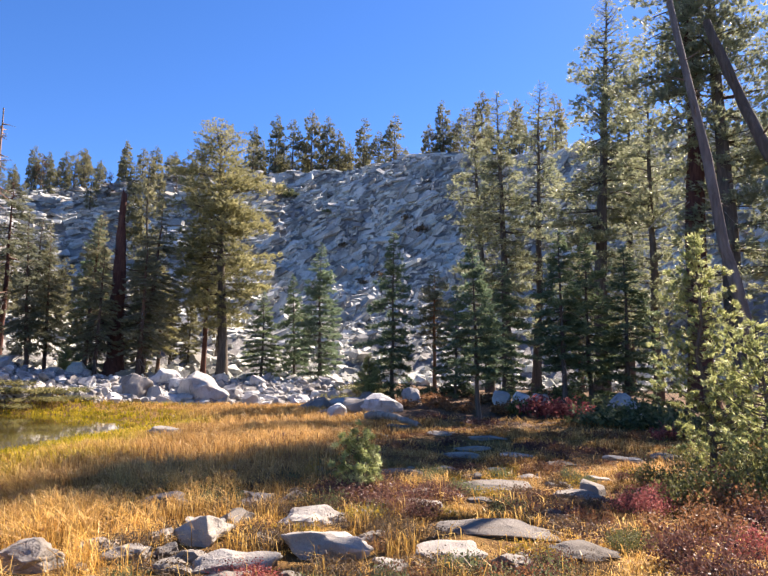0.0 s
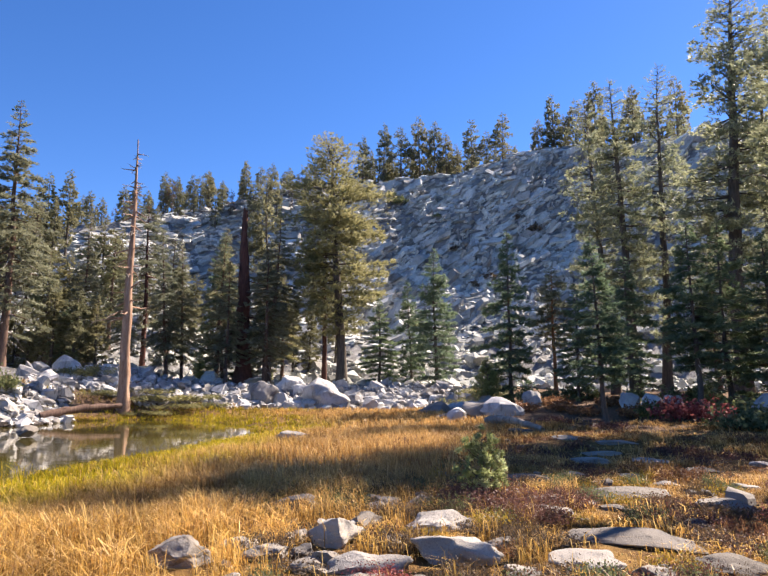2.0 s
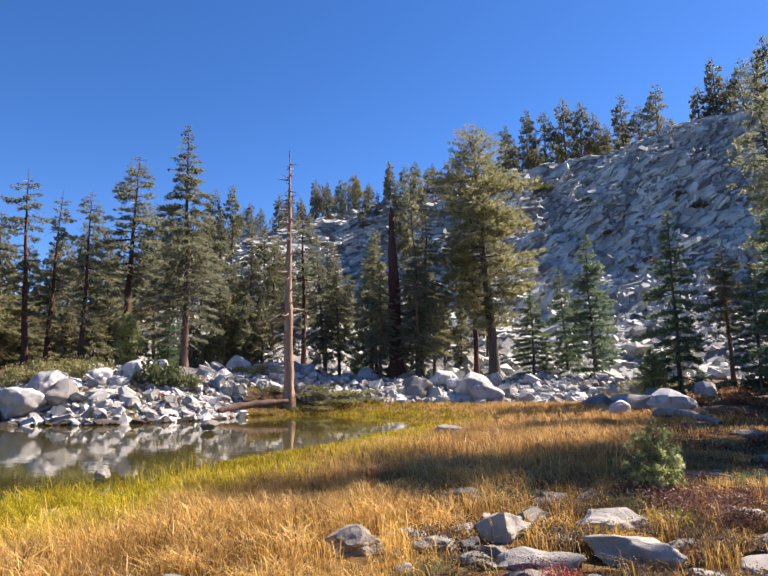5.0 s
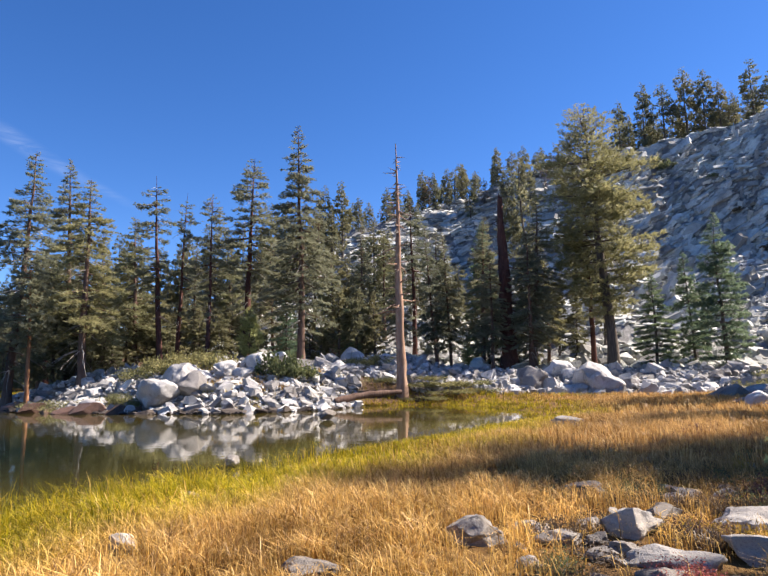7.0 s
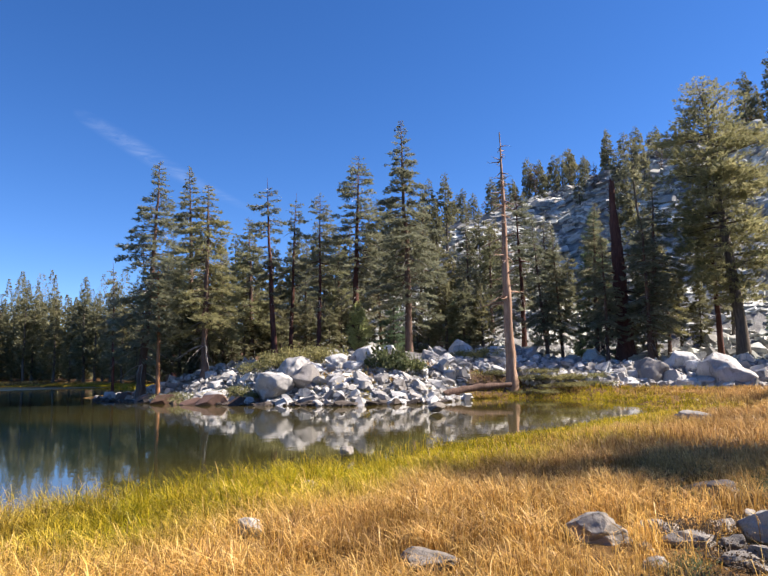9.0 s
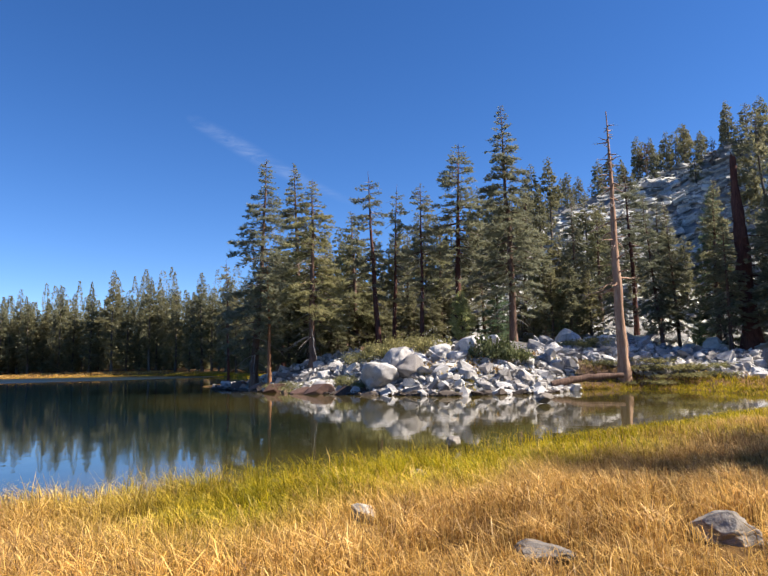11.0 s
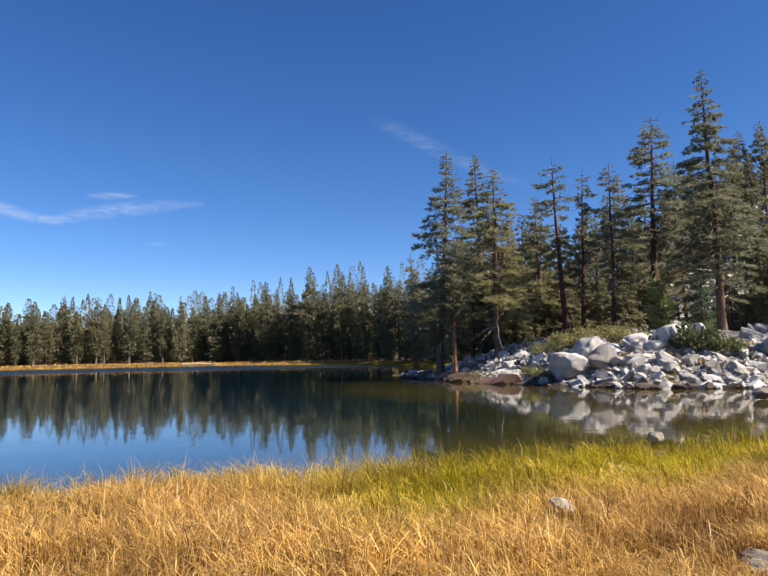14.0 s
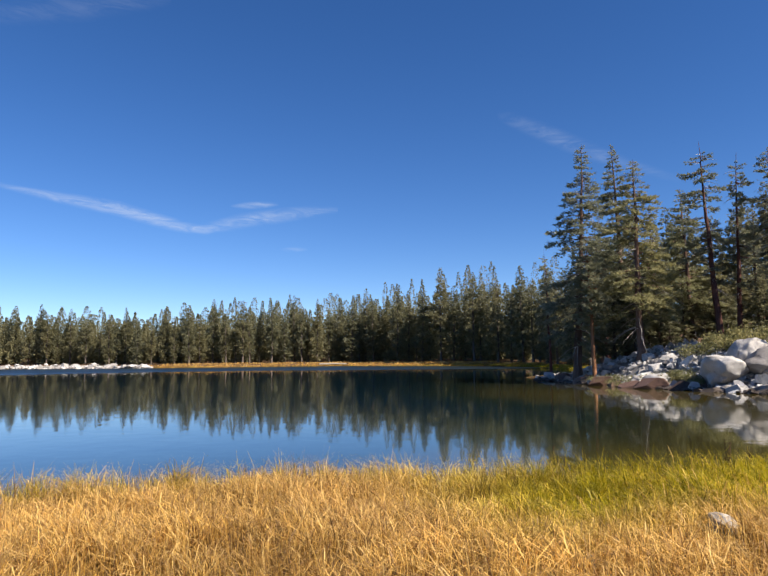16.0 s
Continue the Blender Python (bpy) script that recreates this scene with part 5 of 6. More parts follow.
pebble_rng = np.random.default_rng(131)
for i in range(170):
    az, d = pebble_rng.uniform(-18, 25), math.sqrt(pebble_rng.uniform(5.4 ** 2, 13 ** 2))
    if d > 8.5 and az > 12:
        continue
    L = 0.08 + 0.07 * pebble_rng.pareto(2.3)
    L = min(L, 0.36)
    px, py = at(az, d)
    if any(math.hypot(px - q, py - w) < 0.6 * e for q, w, e in NEAR_ROCKS if e > 0.4):
        continue
    put_stone("small_stone", SMALL_STONES[i % 5], px, py, (L * 1.3, L, L * 0.6), "small loose grey stone in dry grass", "small stones", 0.25, 900 + i, None)


# ---------------------------------------------------------------- shrubs
def shrub(name, seed, R, H, leaves, leaf, count, stem=BARK_GREY, n=36):
    """A bush: forked stems with small leaves along them."""
    r = np.random.default_rng(seed)
    root = new(name)
    limbs, P, D = [], [], []
    for i in range(n):
        a, q = r.uniform(0, 6.28), math.sqrt(r.random())
        end = np.array([R * q * math.cos(a), R * q * math.sin(a), H * (0.55 + 0.5 * r.random()) * (1 - 0.55 * q * q)])
        st = np.array([0.35 * end[0], 0.35 * end[1], 0]) + r.normal(0, 0.04, 3) * [1, 1, 0]
        k = np.linspace(0, 1, 5)
        line = st + (end - st) * k[:, None]
        line[:, :2] += r.normal(0, 0.05 * R, (5, 2)) * k[:, None]
        limbs.append(tube(line[::2], 0.012 * (1.15 - k[::2]) * max(1, R), 3, 0))
        m = count // n
        t = r.uniform(0.25, 1.02, m) ** 0.6
        p = np.stack([np.interp(t, k, line[:, c]) for c in range(3)], 1) + r.normal(0, 0.10 * R + 0.02, (m, 3)) * [1, 1, 0.6]
        p[:, 2] = np.maximum(p[:, 2], 0.02)
        P.append(p)
        D.append(r.normal(0, 1, (m, 3)) + [0, 0, 0.5])
    v, f = tubes(limbs)
    tagged(part("stemwork", net("stemwork", v, f, stem, True), root), kind="stuff")
    P, D = np.vstack(P), np.vstack(D)
    l = leaf * r.uniform(0.6, 1.3, len(P))
    v, f = leaflets(P, D, l, l * r.uniform(0.25, 0.42, len(P)), r)
    tagged(part("leafage", net("leafage", v, f, leaves), root), kind="stuff")
    return root


def bushes(name, seed, R, H, leaves, leaf, count, label, spots, group=""):
    """spots: az, distance, spread, height. Near bushes get small leaves, far ones few large sprays."""
    near, far = [q for q in spots if q[1] < 17], [q for q in spots if q[1] >= 17]
    for some, size, number in ((near, leaf * 0.64, count * 1.25), (far, leaf * 1.45, count * 0.42)):
        if not some:
            continue
        proto = shrub(name, seed, R, H, leaves, size, int(number), n=40 if some is near else 18)
        poses = []
        for az, d, sx, sz in some:
            x, y = at(az, d)
            poses.append(Matrix.LocRotScale((x, y, ground_z(x, y) - 0.03), Euler((0, 0, az * 3.1 + d)), (sx, sx, sz)))
        for m in poses[1:]:
            tagged(copy_thing(proto, m), label, "shrub", group)
        proto.matrix_basis = poses[0]
        tagged(proto, label, "shrub", group)


bushes("red_shrub", 91, 0.75, 0.7, RED_LEAF, 0.07, 2300, "scarlet autumn shrub at the edge of the shade",
       [(-14.2, 27.0, 1.4, 1.4), (-16.4, 27.3, 1.4, 1.3), (-23.5, 20.5, 0.6, 0.7), (-21.2, 9.3, 0.5, 0.6), (-22.6, 10.1, 0.4, 0.55), (-29.5, 7.4, 0.5, 0.6), (10.5, 5.9, 0.4, 0.3), (-27.5, 12.0, 0.6, 0.7)])
bushes("rust_shrub", 92, 0.75, 0.6, RUST_LEAF, 0.07, 2300, "rust-orange low shrub beside the rocks",
       [(-5.0, 31.0, 1.3, 1.0), (-2.5, 32.5, 1.3, 0.9), (-7.5, 29.5, 1.2, 0.9), (-10.8, 29.0, 1.2, 1.0), (-12.3, 30.0, 1.0, 1.0), (-18.5, 25.0, 1.0, 0.7), (-1.0, 9.7, 0.5, 0.5), (-24.8, 8.2, 0.8, 0.8), (-28.0, 9.5, 0.8, 0.9), (-4.5, 36, 1.5, 1.0), (-9, 36, 1.5, 1.1)])
bushes("maroon_shrub", 93, 0.7, 0.5, MAROON_LEAF, 0.06, 2300, "low maroon shrub between the flat rocks",
       [(0.4, 9.2, 0.95, 0.8), (2.2, 9.5, 0.8, 0.75), (-1.4, 8.9, 0.8, 0.7), (-4.5, 9.6, 0.7, 0.65), (-2.8, 8.3, 0.6, 0.55), (3.6, 8.7, 0.5, 0.5), (9.5, 7.4, 0.45, 0.45), (-11.5, 9.0, 0.5, 0.4), (-25.5, 7.0, 0.75, 0.9), (-30.5, 8.5, 0.9, 1.0), (-27.5, 6.2, 0.7, 0.8), (-9.0, 24.0, 1.0, 0.6), (-5.0, 25.5, 1.0, 0.6), (-21.0, 12.2, 0.5, 0.6)])
bushes("green_shrub", 94, 0.8, 0.7, SHRUB, 0.07, 2300, "yellowish green shrub with small leaves",
       [(-26.0, 9.8, 0.9, 1.0), (-29.8, 10.5, 1.2, 1.4), (-27.0, 15.5, 1.1, 1.1), (-31.5, 12.5, 1.3, 1.5), (-23.5, 11.5, 0.7, 0.8), (-19.5, 31.0, 1.8, 1.2), (-23.0, 29.0, 1.8, 1.2), (-16.5, 33.0, 1.3, 1.0), (-12.5, 27.5, 0.8, 1.2), (-20.5, 7.6, 0.4, 0.4)])
bushes("dark_shrub", 95, 0.85, 0.75, SHRUB_DARK, 0.08, 2300, "dark green shrub in the shade of the pines",
       [(-18.8, 24.5, 1.5, 1.2), (-21.5, 24.0, 1.6, 1.3), (-23.8, 23.0, 1.4, 1.2), (-20.0, 28.5, 1.5, 1.2), (-26.5, 21.0, 1.4, 1.3), (-3.0, 40.0, 1.6, 1.3), (42.9, 43.4, 1.6, 2.3), (41.7, 43.2, 1.5, 2.2), (40.5, 43.0, 1.3, 1.5), (-6.5, 42, 1.8, 1.3), (-15.5, 38, 1.8, 1.4)])
bushes("rust_shrub", 90, 0.9, 0.8, BROWN_LEAF, 0.09, 2300, "reddish brown bush on a ledge of the cliff",
       [(0.3, 88.5, 1.6, 1.8), (1.7, 88.0, 1.5, 1.6), (-3.7, 97.0, 1.5, 2.0), (-2.4, 98.5, 1.4, 1.6), (3.5, 94.0, 1.0, 1.0)])
bushes("dark_shrub", 89, 0.9, 0.9, SHRUB_DARK, 0.09, 2300, "dark green bush on a ledge of the cliff",
       [(8.4, 106.0, 1.6, 2.0), (9.2, 107.5, 1.5, 1.7), (6.9, 78.0, 1.2, 1.4), (5.0, 99.0, 1.1, 1.0)])
bushes("heath_shrub", 96, 1.0, 0.45, HEATH, 0.045, 4400, "low olive-green heath mat on the bank",
       [(28.5, 45.8, 2.6, 1.0), (26.5, 46.2, 2.4, 1.0), (30.0, 46.5, 2.2, 1.0), (24.5, 46.8, 1.8, 0.9), (48.2, 46.5, 2.0, 2.6), (50.3, 46.6, 2.2, 2.8), (52.2, 46.8, 2.1, 2.6), (53.8, 46.6, 1.7, 2.3), (56.4, 44.6, 1.2, 1.6), (58.0, 46.0, 1.3, 1.5), (55.2, 43.8, 1.3, 1.6), (54.4, 42.6, 0.9, 1.5), (59.6, 46.5, 1.5, 1.4), (61.0, 48.5, 1.6, 1.3), (33.5, 49.0, 1.7, 1.5), (35.6, 48.6, 1.5, 1.4), (33.6, 45.4, 1.4, 0.8), (29.5, 44.4, 1.9, 0.7), (27.5, 44.6, 1.9, 0.7), (25.5, 45.0, 1.8, 0.7), (3.5, 46.0, 2.0, 1.6), (1.2, 47.5, 2.0, 1.6)])

mat_rng = np.random.default_rng(97)


def mats(n, r0, r1, a0, a1, lo, hi):
    spots = [(mat_rng.uniform(a0, a1), math.sqrt(mat_rng.uniform(r0 * r0, r1 * r1)), mat_rng.uniform(lo, hi), mat_rng.uniform(0.6, 1.2)) for _ in range(n)]
    clear = []
    for az, d, wide, high in spots:
        x, y = at(az, d)
        if all(math.hypot(x - q, y - w) > 0.45 * e + 0.3 * wide for q, w, e in NEAR_ROCKS if e > 0.4):
            clear.append((az, d, wide, high))
    return clear


bushes("heath_mat", 87, 0.5, 0.2, BROWN_LEAF, 0.045, 900, "low brown withered heath between the rocks", mats(120, 5.1, 12, -18, 22, 0.4, 0.9), "heath mats")
bushes("heath_mat", 86, 0.5, 0.22, SHRUB_DARK, 0.045, 900, "low dark olive heath in the hollows between rocks", mats(70, 5.1, 13, -20, 20, 0.4, 0.9), "heath mats")
bushes("heath_mat", 98, 0.5, 0.16, RUST_LEAF, 0.045, 900, "low rust-brown heath mat between the slabs", mats(70, 5.5, 22, -22, 8, 0.5, 1.3), "heath mats")
bushes("heath_mat", 99, 0.5, 0.16, MAROON_LEAF, 0.042, 900, "low maroon heath mat between the slabs", mats(50, 5.5, 18, -20, 10, 0.45, 1.2), "heath mats")
bushes("gold_mat", 88, 0.4, 0.14, GOLD_LEAF, 0.06, 560, "low yellow-gold herb mat in the turf", mats(40, 5.2, 14, -22, 14, 0.4, 1.0), "heath mats")

# bright young pines in the foreground
def young_pine(seed, H, R, label, az, d, leaf=0.12, count=26):
    r = np.random.default_rng(seed)
    root = new("young_pine")
    k = np.linspace(0, 1, 9)
    axis = np.column_stack([r.normal(0, 0.02 * H, (9, 2)).cumsum(0) * 0.5, k * H])
    axis[0] = 0
    v, f = tube(axis, 0.014 * H * (1.05 - k) + 0.006, 8, seed)
    part("trunk", net("trunk", v, f, BARK_GREY, True), root)
    limbs, P, D = [], [], []
    nb = int(22 + 30 * H)
    for i in range(nb):
        u = (i + r.random()) / nb
        z = H * (0.06 + 0.92 * u)
        a = r.uniform(0, 6.28)
        B = R * (1 - u ** 2.2) ** 0.8 * r.uniform(0.45, 1.15) + 0.1
        o = np.array([np.interp(z, axis[:, 2], axis[:, 0]), np.interp(z, axis[:, 2], axis[:, 1]), z])
        q = np.linspace(0, 1, 6)
        line = o + np.array([math.cos(a), math.sin(a), 0]) * (q * B)[:, None]
        line[:, 2] += B * (0.1 * q + 0.5 * q ** 2)
        limbs.append(tube(line, (0.006 + 0.008 * B) * (1.1 - q), 4, 0))
        # needle tufts along the bough's outer half
        for t in np.arange(0.35, 1.04, 0.10 / max(B, 0.15)):
            c = np.array([np.interp(t, q, line[:, j]) for j in range(3)]) + r.normal(0, 0.05, 3)
            P.append(np.repeat(c[None], count, 0) + r.normal(0, 0.02, (count, 3)))
            D.append(r.normal(0, 1, (count, 3)) + 0.9 * np.array([math.cos(a), math.sin(a), 0.8]))
    v, f = tubes(limbs)
    part("branchwork", net("branchwork", v, f, BARK_GREY, True), root)
    P, D = np.vstack(P), np.vstack(D)
    l = leaf * r.uniform(0.7, 1.2, len(P))
    v, f = sprays(P, D, l, l * 0.17, r)
    part("foliage", net("foliage", v, f, YOUNG, False, {"tone": np.repeat(np.clip(r.random(len(P) // count), 0, 1), 3 * count)}), root)
    x, y = at(az, d)
    root.matrix_basis = pose(x, y, ground_z(x, y) - 0.03)
    return tagged(root, label, "tree")


young_pine(101, 0.92, 0.32, "small bright green pine sapling between meadow and rocks", 1.6, 9.6, 0.055, 50)
young_pine(102, 4.5, 0.85, "bright yellow-green young pine at the clearing's edge", -26.6, 12.9, 0.065, 30)
young_pine(103, 2.6, 0.9, "yellow-green young pine at the clearing's edge", -30.2, 11.6, 0.07, 24)


# ---------------------------------------------------------------- sedge meadow
def blades(name, X, Y, H, W, lean, seed, label, category="grass", rungs=(0.5, 0.82)):
    r = np.random.default_rng(seed)
    n = len(X)
    Z = np.maximum(height(X, Y), -0.15) - 0.02
    a = r.uniform(0, 6.28, n)
    wind = np.stack([np.full(n, -0.05) + r.normal(0, 0.15, n), np.full(n, -0.03) + r.normal(0, 0.15, n)], 1) * lean * np.where(r.random(n) < 0.35, 2.1, 0.9)[:, None]
    wind *= np.minimum(1, 0.34 / np.maximum(np.hypot(wind[:, 0], wind[:, 1]), 1e-6))[:, None]
    B = np.stack([X, Y, Z], 1)
    S = np.stack([np.cos(a), np.sin(a), a * 0], 1) * W[:, None]
    side = np.stack([wind[:, 0], wind[:, 1], a * 0], 1)
    curl = np.hypot(wind[:, 0], wind[:, 1])

    def rung(k, w):
        c = B + side * (H * (0.35 * k + 3.0 * k ** 4))[:, None]
        c[:, 2] += H * (k - 1.3 * np.minimum(curl, 0.7) * k ** 5)
        return c - S * w, c + S * w
    ks = (0.0, *rungs)
    c = [p for k in ks for p in rung(k, 1.0 - 0.4 * k * k)] + [rung(1.0, 0)[0]]
    m = len(c)
    v = np.stack(c, 1).reshape(-1, 3)
    i = np.arange(n)[:, None] * m
    f = [q for j in range(0, m - 3, 2) for q in (i + [j, j + 1, j + 3], i + [j, j + 3, j + 2])] + [i + [m - 3, m - 2, m - 1]]
    f = np.stack(f, 1).reshape(-1, 3)
    s = shore(X, Y)
    az = np.degrees(np.arctan2(-X, Y))
    R = np.hypot(X, Y)
    wavy = bumps(X * 0.8, Y * 0.8, 33)
    green = smooth01(4.4, 2.0, s + 0.9 * wavy) * smooth01(84, 64, az) * (r.random(n) < 0.88 + 0.2 * bumps(X * 2.1, Y * 2.1, 48))
    green = np.maximum(green, 0.75 * smooth01(1.2, 0.3, s + 0.4 * wavy) * (r.random(n) < 0.6))
    green = np.maximum(green, smooth01(1.6, 0.6, np.abs(R - 43.5)) * smooth01(12, 18, az) * smooth01(40, 34, az) * (r.random(n) < 0.8))
    rust = smooth01(8, 13, R) * smooth01(46, 34, az) * 0.9 + 0.25 * smooth01(0.1, 0.8, wavy)
    tone = np.clip(0.5 + 0.3 * bumps(X * 6.5, Y * 6.5, 43) + 0.35 * bumps(X * 1.4, Y * 1.4, 45), 0, 1)
    rep = lambda q: np.repeat(q, m)
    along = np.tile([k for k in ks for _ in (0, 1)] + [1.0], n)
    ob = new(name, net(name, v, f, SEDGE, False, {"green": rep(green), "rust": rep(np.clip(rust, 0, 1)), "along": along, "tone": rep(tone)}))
    return tagged(ob, label, category, kind="stuff")


def scatter(n, r0, r1, az0, az1, seed, tuft=0):
    r = np.random.default_rng(seed)
    d = np.sqrt(r.uniform(r0 * r0, r1 * r1, n))
    a = np.radians(r.uniform(az0, az1, n))
    x, y = -d * np.sin(a), d * np.cos(a)
    if tuft:
        x, y = np.repeat(x, tuft), np.repeat(y, tuft)
        x, y = x + r.normal(0, 0.06, len(x)), y + r.normal(0, 0.06, len(y))
    return x, y, r


EDGE_R = [4, 6, 7.5, 9, 12, 15, 20, 30, 46]
EDGE_AZ = [34, 27, 21, 14, 6, 2.5, 0.5, 1, 3]


def meadow_mask(x, y, r, soft=4.0, reach=-0.75):
    R, az = np.hypot(x, y), np.degrees(np.arctan2(-x, y))
    s = shore(x, y)
    edge = np.interp(R, EDGE_R, EDGE_AZ)
    keep = (az > edge + r.normal(0, soft, len(x))) & (s > reach * r.random(len(x)) ** 2) & (R < 45.6)
    return keep


def off_rocks(x, y, r):
    """Blades that stand on no rock; few of them right before one."""
    keep = np.ones(len(x), bool)
    luck = r.random(len(x))
    for rx, ry, w in NEAR_ROCKS:
        d = math.hypot(rx, ry)
        ux, uy = rx / d, ry / d
        along, side = (x - rx) * ux + (y - ry) * uy, -(x - rx) * uy + (y - ry) * ux
        keep &= (side / (0.5 * w)) ** 2 + (along / (0.42 * w)) ** 2 > 1
        keep &= ~((np.abs(side) < 0.5 * w) & (along < 0) & (along > -0.2 - 0.6 * w) & (luck < 0.82))
    return keep


def build_sedge():
    # near
    x, y, r = scatter(6600, 3.0, 11.8, 4, 116, 111, 18)
    k = meadow_mask(x, y, r) & off_rocks(x, y, r)
    x, y = x[k], y[k]
    wet = smooth01(2.6, 0.8, shore(x, y))
    H = r.uniform(0.18, 0.44, len(x)) * (1 + 0.22 * bumps(x * 1.7, y * 1.7, 41) + 0.22 * bumps(x * 5.5, y * 5.5, 42)) * (1 + 0.35 * wet * smooth01(-0.2, 0.5, bumps(x * 2.6, y * 2.6, 52)))
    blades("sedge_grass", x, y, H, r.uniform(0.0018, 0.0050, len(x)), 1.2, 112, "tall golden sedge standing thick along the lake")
    # loose tufts among the rocks
    x, y, r = scatter(520, 5.0, 13, -6, 33, 127, 20)
    k = np.degrees(np.arctan2(-x, y)) < np.interp(np.hypot(x, y), EDGE_R, EDGE_AZ) + 3
    k &= off_rocks(x, y, r)
    x, y = x[k], y[k]
    blades("sedge_grass", x, y, r.uniform(0.12, 0.40, len(x)), r.uniform(0.0018, 0.004, len(x)), 0.8, 128, "loose golden sedge tufts among the rocks", rungs=(0.6,))
    # middle
    x, y, r = scatter(9500, 11.6, 24, -2, 66, 113, 5)
    k = meadow_mask(x, y, r, 2) & off_rocks(x, y, r)
    x, y = x[k], y[k]
    H = r.uniform(0.28, 0.50, len(x)) * (0.68 + 0.32 * smooth01(1, 5, shore(x, y))) * (1 + 0.12 * bumps(x * 1.7, y * 1.7, 41))
    blades("sedge_grass", x, y, H, r.uniform(0.005, 0.009, len(x)), 0.9, 114, "rust-gold sedge meadow with a green wet margin", rungs=(0.6,))
    # far
    x, y, r = scatter(8000, 23.5, 46, -3, 50, 115, 5)
    k = meadow_mask(x, y, r, 1.5, -0.3)
    x, y = x[k], y[k]
    H = r.uniform(0.25, 0.45, len(x)) * (0.5 + 0.5 * smooth01(0.5, 4, shore(x, y)))
    blades("sedge_grass", x, y, H, r.uniform(0.009, 0.016, len(x)), 0.8, 116, "rust-gold sedge at the meadow's far end", rungs=(0.6,))
    # dry turf of the clearing
    x, y, r = scatter(19000, 4.2, 26, -36, 26, 117, 7)
    az = np.degrees(np.arctan2(-x, y))
    R = np.hypot(x, y)
    k = (az < np.interp(R, EDGE_R, EDGE_AZ) + 8) & (bumps(x * 1.1, y * 1.1, 44) + r.normal(0, 0.35, len(x)) > -0.15) & off_rocks(x, y, r)
    x, y = x[k], y[k]
    H = r.uniform(0.05, 0.15, len(x)) * (1.2 + 0.9 * bumps(x * 2.3, y * 2.3, 47)) + 0.12 * (r.random(len(x)) < 0.08)
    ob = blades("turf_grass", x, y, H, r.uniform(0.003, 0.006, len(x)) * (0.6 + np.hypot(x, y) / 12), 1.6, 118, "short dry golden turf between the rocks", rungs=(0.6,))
    # thick short turf close by
    x, y, r = scatter(11000, 4.6, 13.5, -34, 24, 133, 9)
    k = (np.degrees(np.arctan2(-x, y)) < np.interp(np.hypot(x, y), EDGE_R, EDGE_AZ) + 5) & (bumps(x * 1.6, y * 1.6, 49) + r.normal(0, 0.25, len(x)) > -0.02) & off_rocks(x, y, r)
    x, y = x[k], y[k]
    blades("turf_grass", x, y, r.uniform(0.04, 0.15, len(x)) * (1.1 + 0.8 * bumps(x * 3.1, y * 3.1, 50)), r.uniform(0.002, 0.0045, len(x)), 2.2, 134, "thick tangled golden turf around the slabs", rungs=(0.6,))
    # strip along the far bank of the inlet
    x, y, r = scatter(5000, 36, 47, 18, 42, 119, 3)
    s = shore(x, y)
    k = (s > -0.25) & (s < 1.6) & (np.degrees(np.arctan2(-x, y)) < 36.5)
    x, y = x[k], y[k]
    blades("sedge_grass", x, y, r.uniform(0.15, 0.35, len(x)), r.uniform(0.008, 0.014, len(x)), 0.8, 120, "green and gold sedge along the inlet's far bank", rungs=(0.6,))
    # thin dark stems standing in the shallows
    x, y, r = scatter(1700, 7.0, 15, 36, 116, 123, 14)
    s = shore(x, y)
    k = (s > -1.7) & (s < 0.7) & (r.random(len(x)) < 0.2 + 0.8 * smooth01(-1.4, -0.1, s))
    x, y = x[k], y[k]
    blades("sedge_grass", x, y, r.uniform(0.30, 0.78, len(x)), r.uniform(0.0024, 0.0052, len(x)), 0.9, 124, "thin sedge stems standing in the shallows", rungs=(0.6,))
    # far shore strip
    r = np.random.default_rng(121)
    a = r.uniform(62, 118, 60000)
    d = np.interp(a, FAR_AZ, FAR_D) + r.uniform(-12, 9, 60000)
    x, y = -d * np.sin(np.radians(a)), d * np.cos(np.radians(a))
    s = shore(x, y)
    k = (s > 0) & (s < 7) & (a < 101 + r.normal(0, 1.5, 60000))
    x, y = x[k], y[k]
    blades("sedge_grass", x, y, r.uniform(0.2, 0.45, len(x)), r.uniform(0.04, 0.08, len(x)), 0.6, 122, "thin gold strip of sedge on the far shore", rungs=(0.6,))


build_sedge()


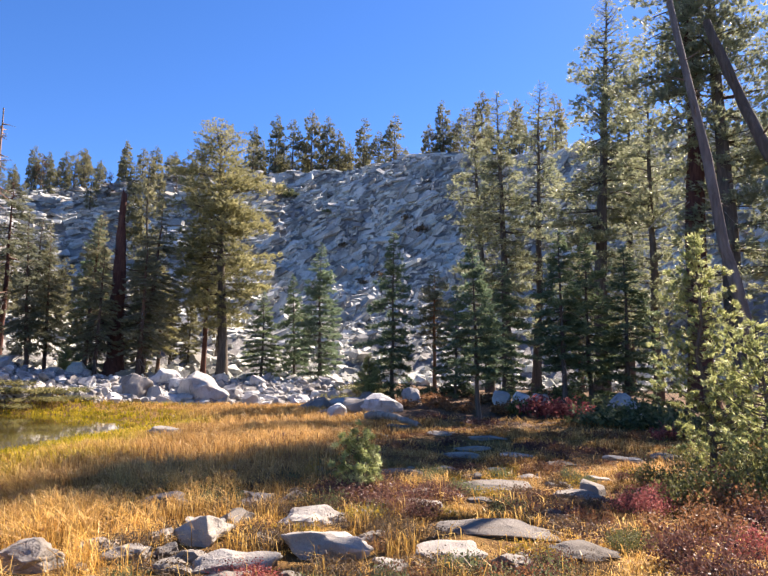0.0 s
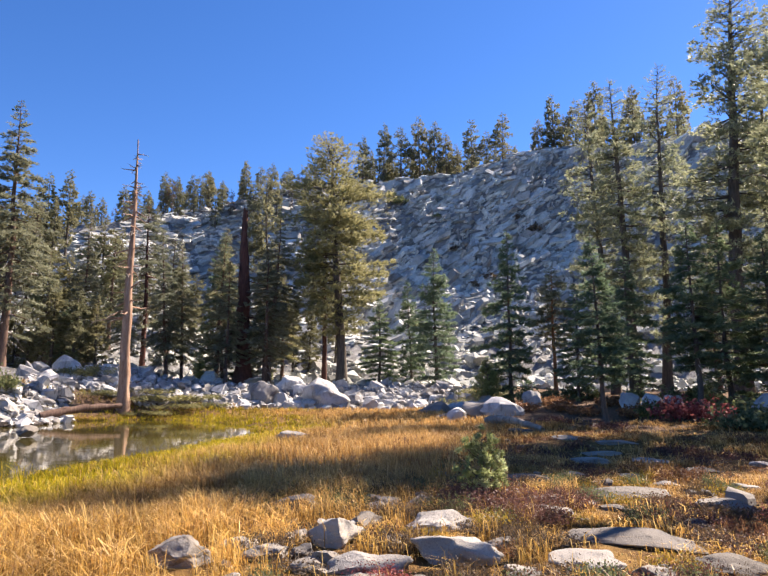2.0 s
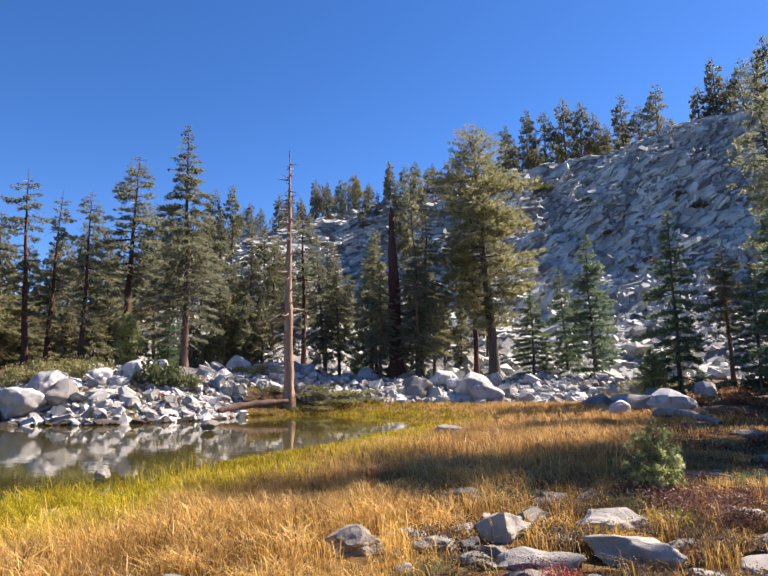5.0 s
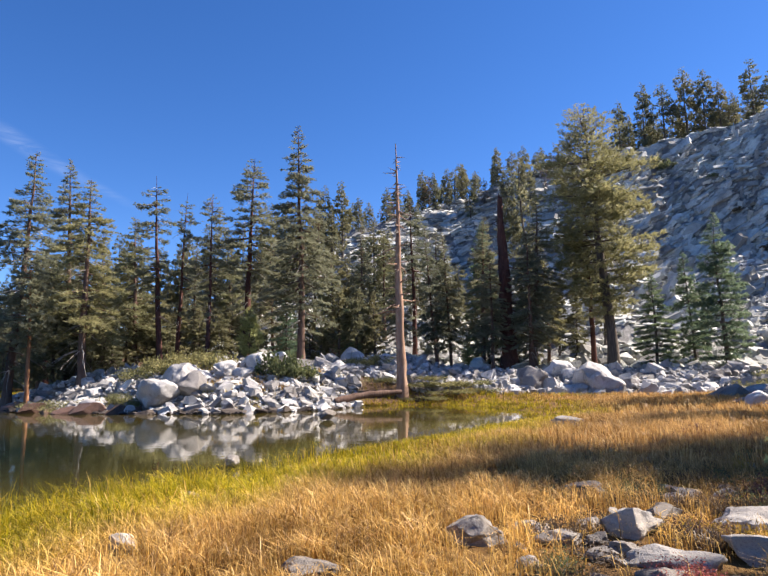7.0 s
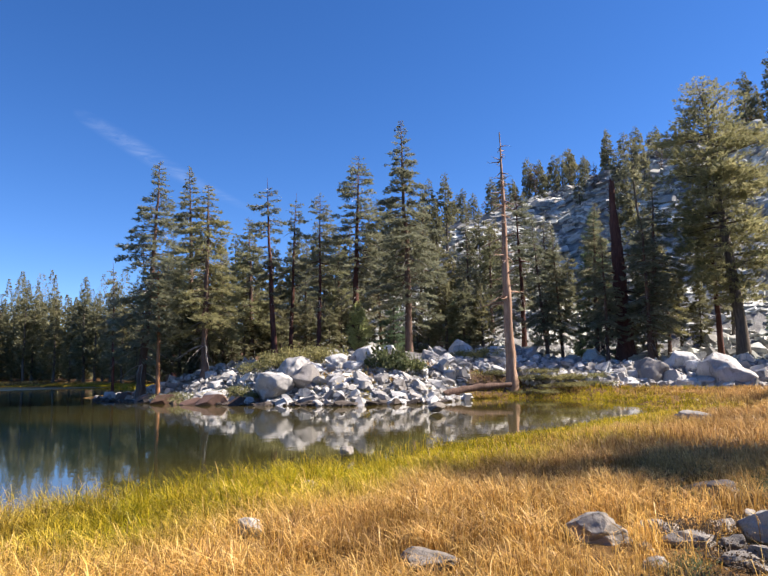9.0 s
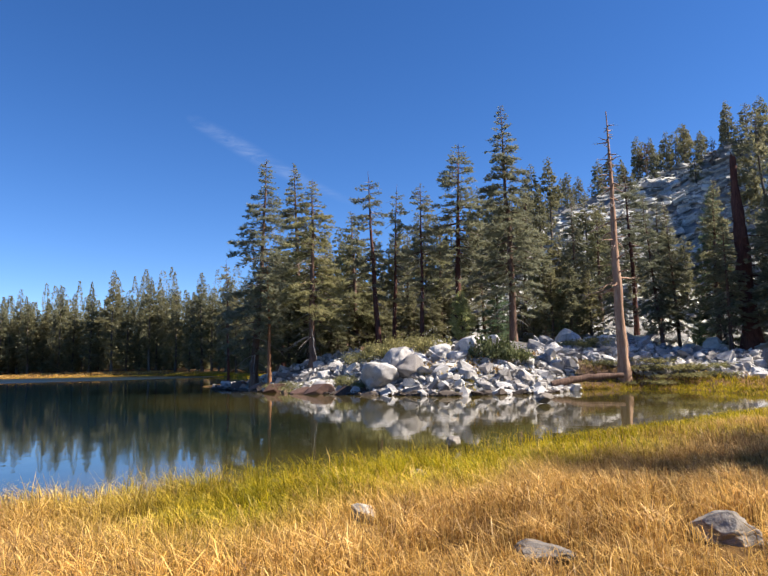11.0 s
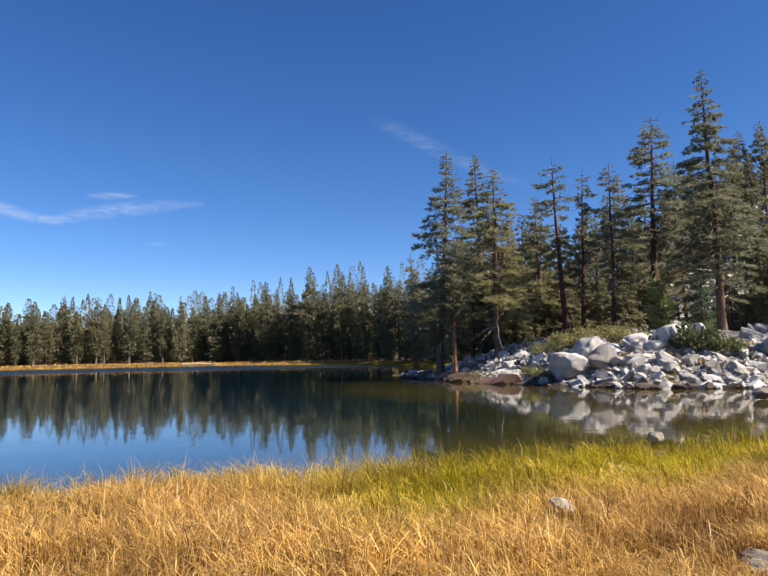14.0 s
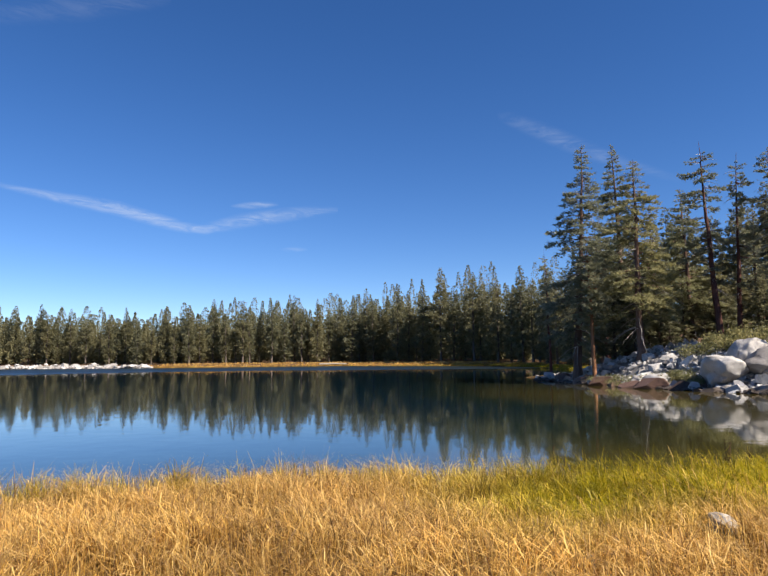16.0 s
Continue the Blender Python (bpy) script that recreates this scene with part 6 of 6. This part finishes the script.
# ---------------------------------------------------------------- thin cirrus, very far
def cirrus_material():
    m, nt, p = nodes_of("cirrus")
    at_u = nt.nodes.new("ShaderNodeAttribute")
    at_u.attribute_name = "body"
    v = scaled(nt, place_of(nt), (0.007, 0.007, 0.03))
    n = noise_at(nt, v, 1.0, 6, 0.6, 1.2)
    fac = calc(nt, "MULTIPLY", at_u.outputs["Fac"], ramp(nt, n, [(0.34, (0.12, 0.12, 0.12)), (0.68, (1, 1, 1))]), True)
    # cloud glows by emission, in place of the sunlight scattered in it
    e = nt.nodes.new("ShaderNodeEmission")
    e.inputs["Color"].default_value = (0.72, 0.84, 1.0, 1)
    e.inputs["Strength"].default_value = 0.5
    t = nt.nodes.new("ShaderNodeBsdfTransparent")
    s = nt.nodes.new("ShaderNodeMixShader")
    link(nt, fac, s.inputs[0])
    link(nt, t.outputs[0], s.inputs[1])
    link(nt, e.outputs[0], s.inputs[2])
    link(nt, s.outputs[0], nt.nodes["Material Output"].inputs["Surface"])
    return m


def cirrus(line, width, strength, mat):
    """A feathered streak along directions (az, elevation) on a dome 3 km away."""
    u = np.linspace(0, 1, 40)
    k = np.linspace(0, 1, len(line))
    a = np.interp(u, k, [q[0] for q in line])
    e = np.interp(u, k, [q[1] for q in line])
    w = np.linspace(-1, 1, 9)
    A = np.radians(a[:, None] + 0 * w[None])
    E = np.radians(e[:, None] + w[None] * width * (0.35 + 0.65 * np.sin(u * 3.1416))[:, None])
    V = 3000 * np.stack([-np.cos(E) * np.sin(A), np.cos(E) * np.cos(A), np.sin(E)], -1)
    body = strength * (1 - w[None] ** 2) ** 2.0 * np.sin(u * 3.1416)[:, None] ** 0.7
    i = np.arange(39)[:, None] * 9 + np.arange(8)[None]
    q = np.stack([i, i + 1, i + 10, i + 9], -1).reshape(-1, 4)
    ob = new("cirrus_cloud", net("cirrus_cloud", V.reshape(-1, 3), q, mat, True, {"body": body.ravel()}))
    tagged(ob, "thin white wisp of cirrus in blue sky", "cloud", kind="structure")


CIRRUS = cirrus_material()
cirrus([(113, 13.8), (109.0, 13.3), (106.3, 13.0), (103.4, 12.7), (100.4, 12.0), (98.0, 11.5), (96.0, 11.25), (94.6, 11.5)], 0.7, 0.55, CIRRUS)
cirrus([(97.4, 11.3), (95.0, 11.7), (92.8, 12.25), (87.3, 13.15), (84.0, 13.4)], 0.8, 0.34, CIRRUS)
cirrus([(94.0, 13.45), (89.6, 13.8)], 0.4, 0.34, CIRRUS)
cirrus([(69.6, 21.1), (68.5, 20.7), (65.7, 19.5), (62.3, 17.8), (59.0, 16.2), (54.0, 14.1)], 1.0, 0.15, CIRRUS)
cirrus([(89.6, 9.8), (87.0, 9.85)], 0.3, 0.14, CIRRUS)
cirrus([(116, 25.0), (108, 27.4), (99, 29.6)], 1.2, 0.08, CIRRUS)
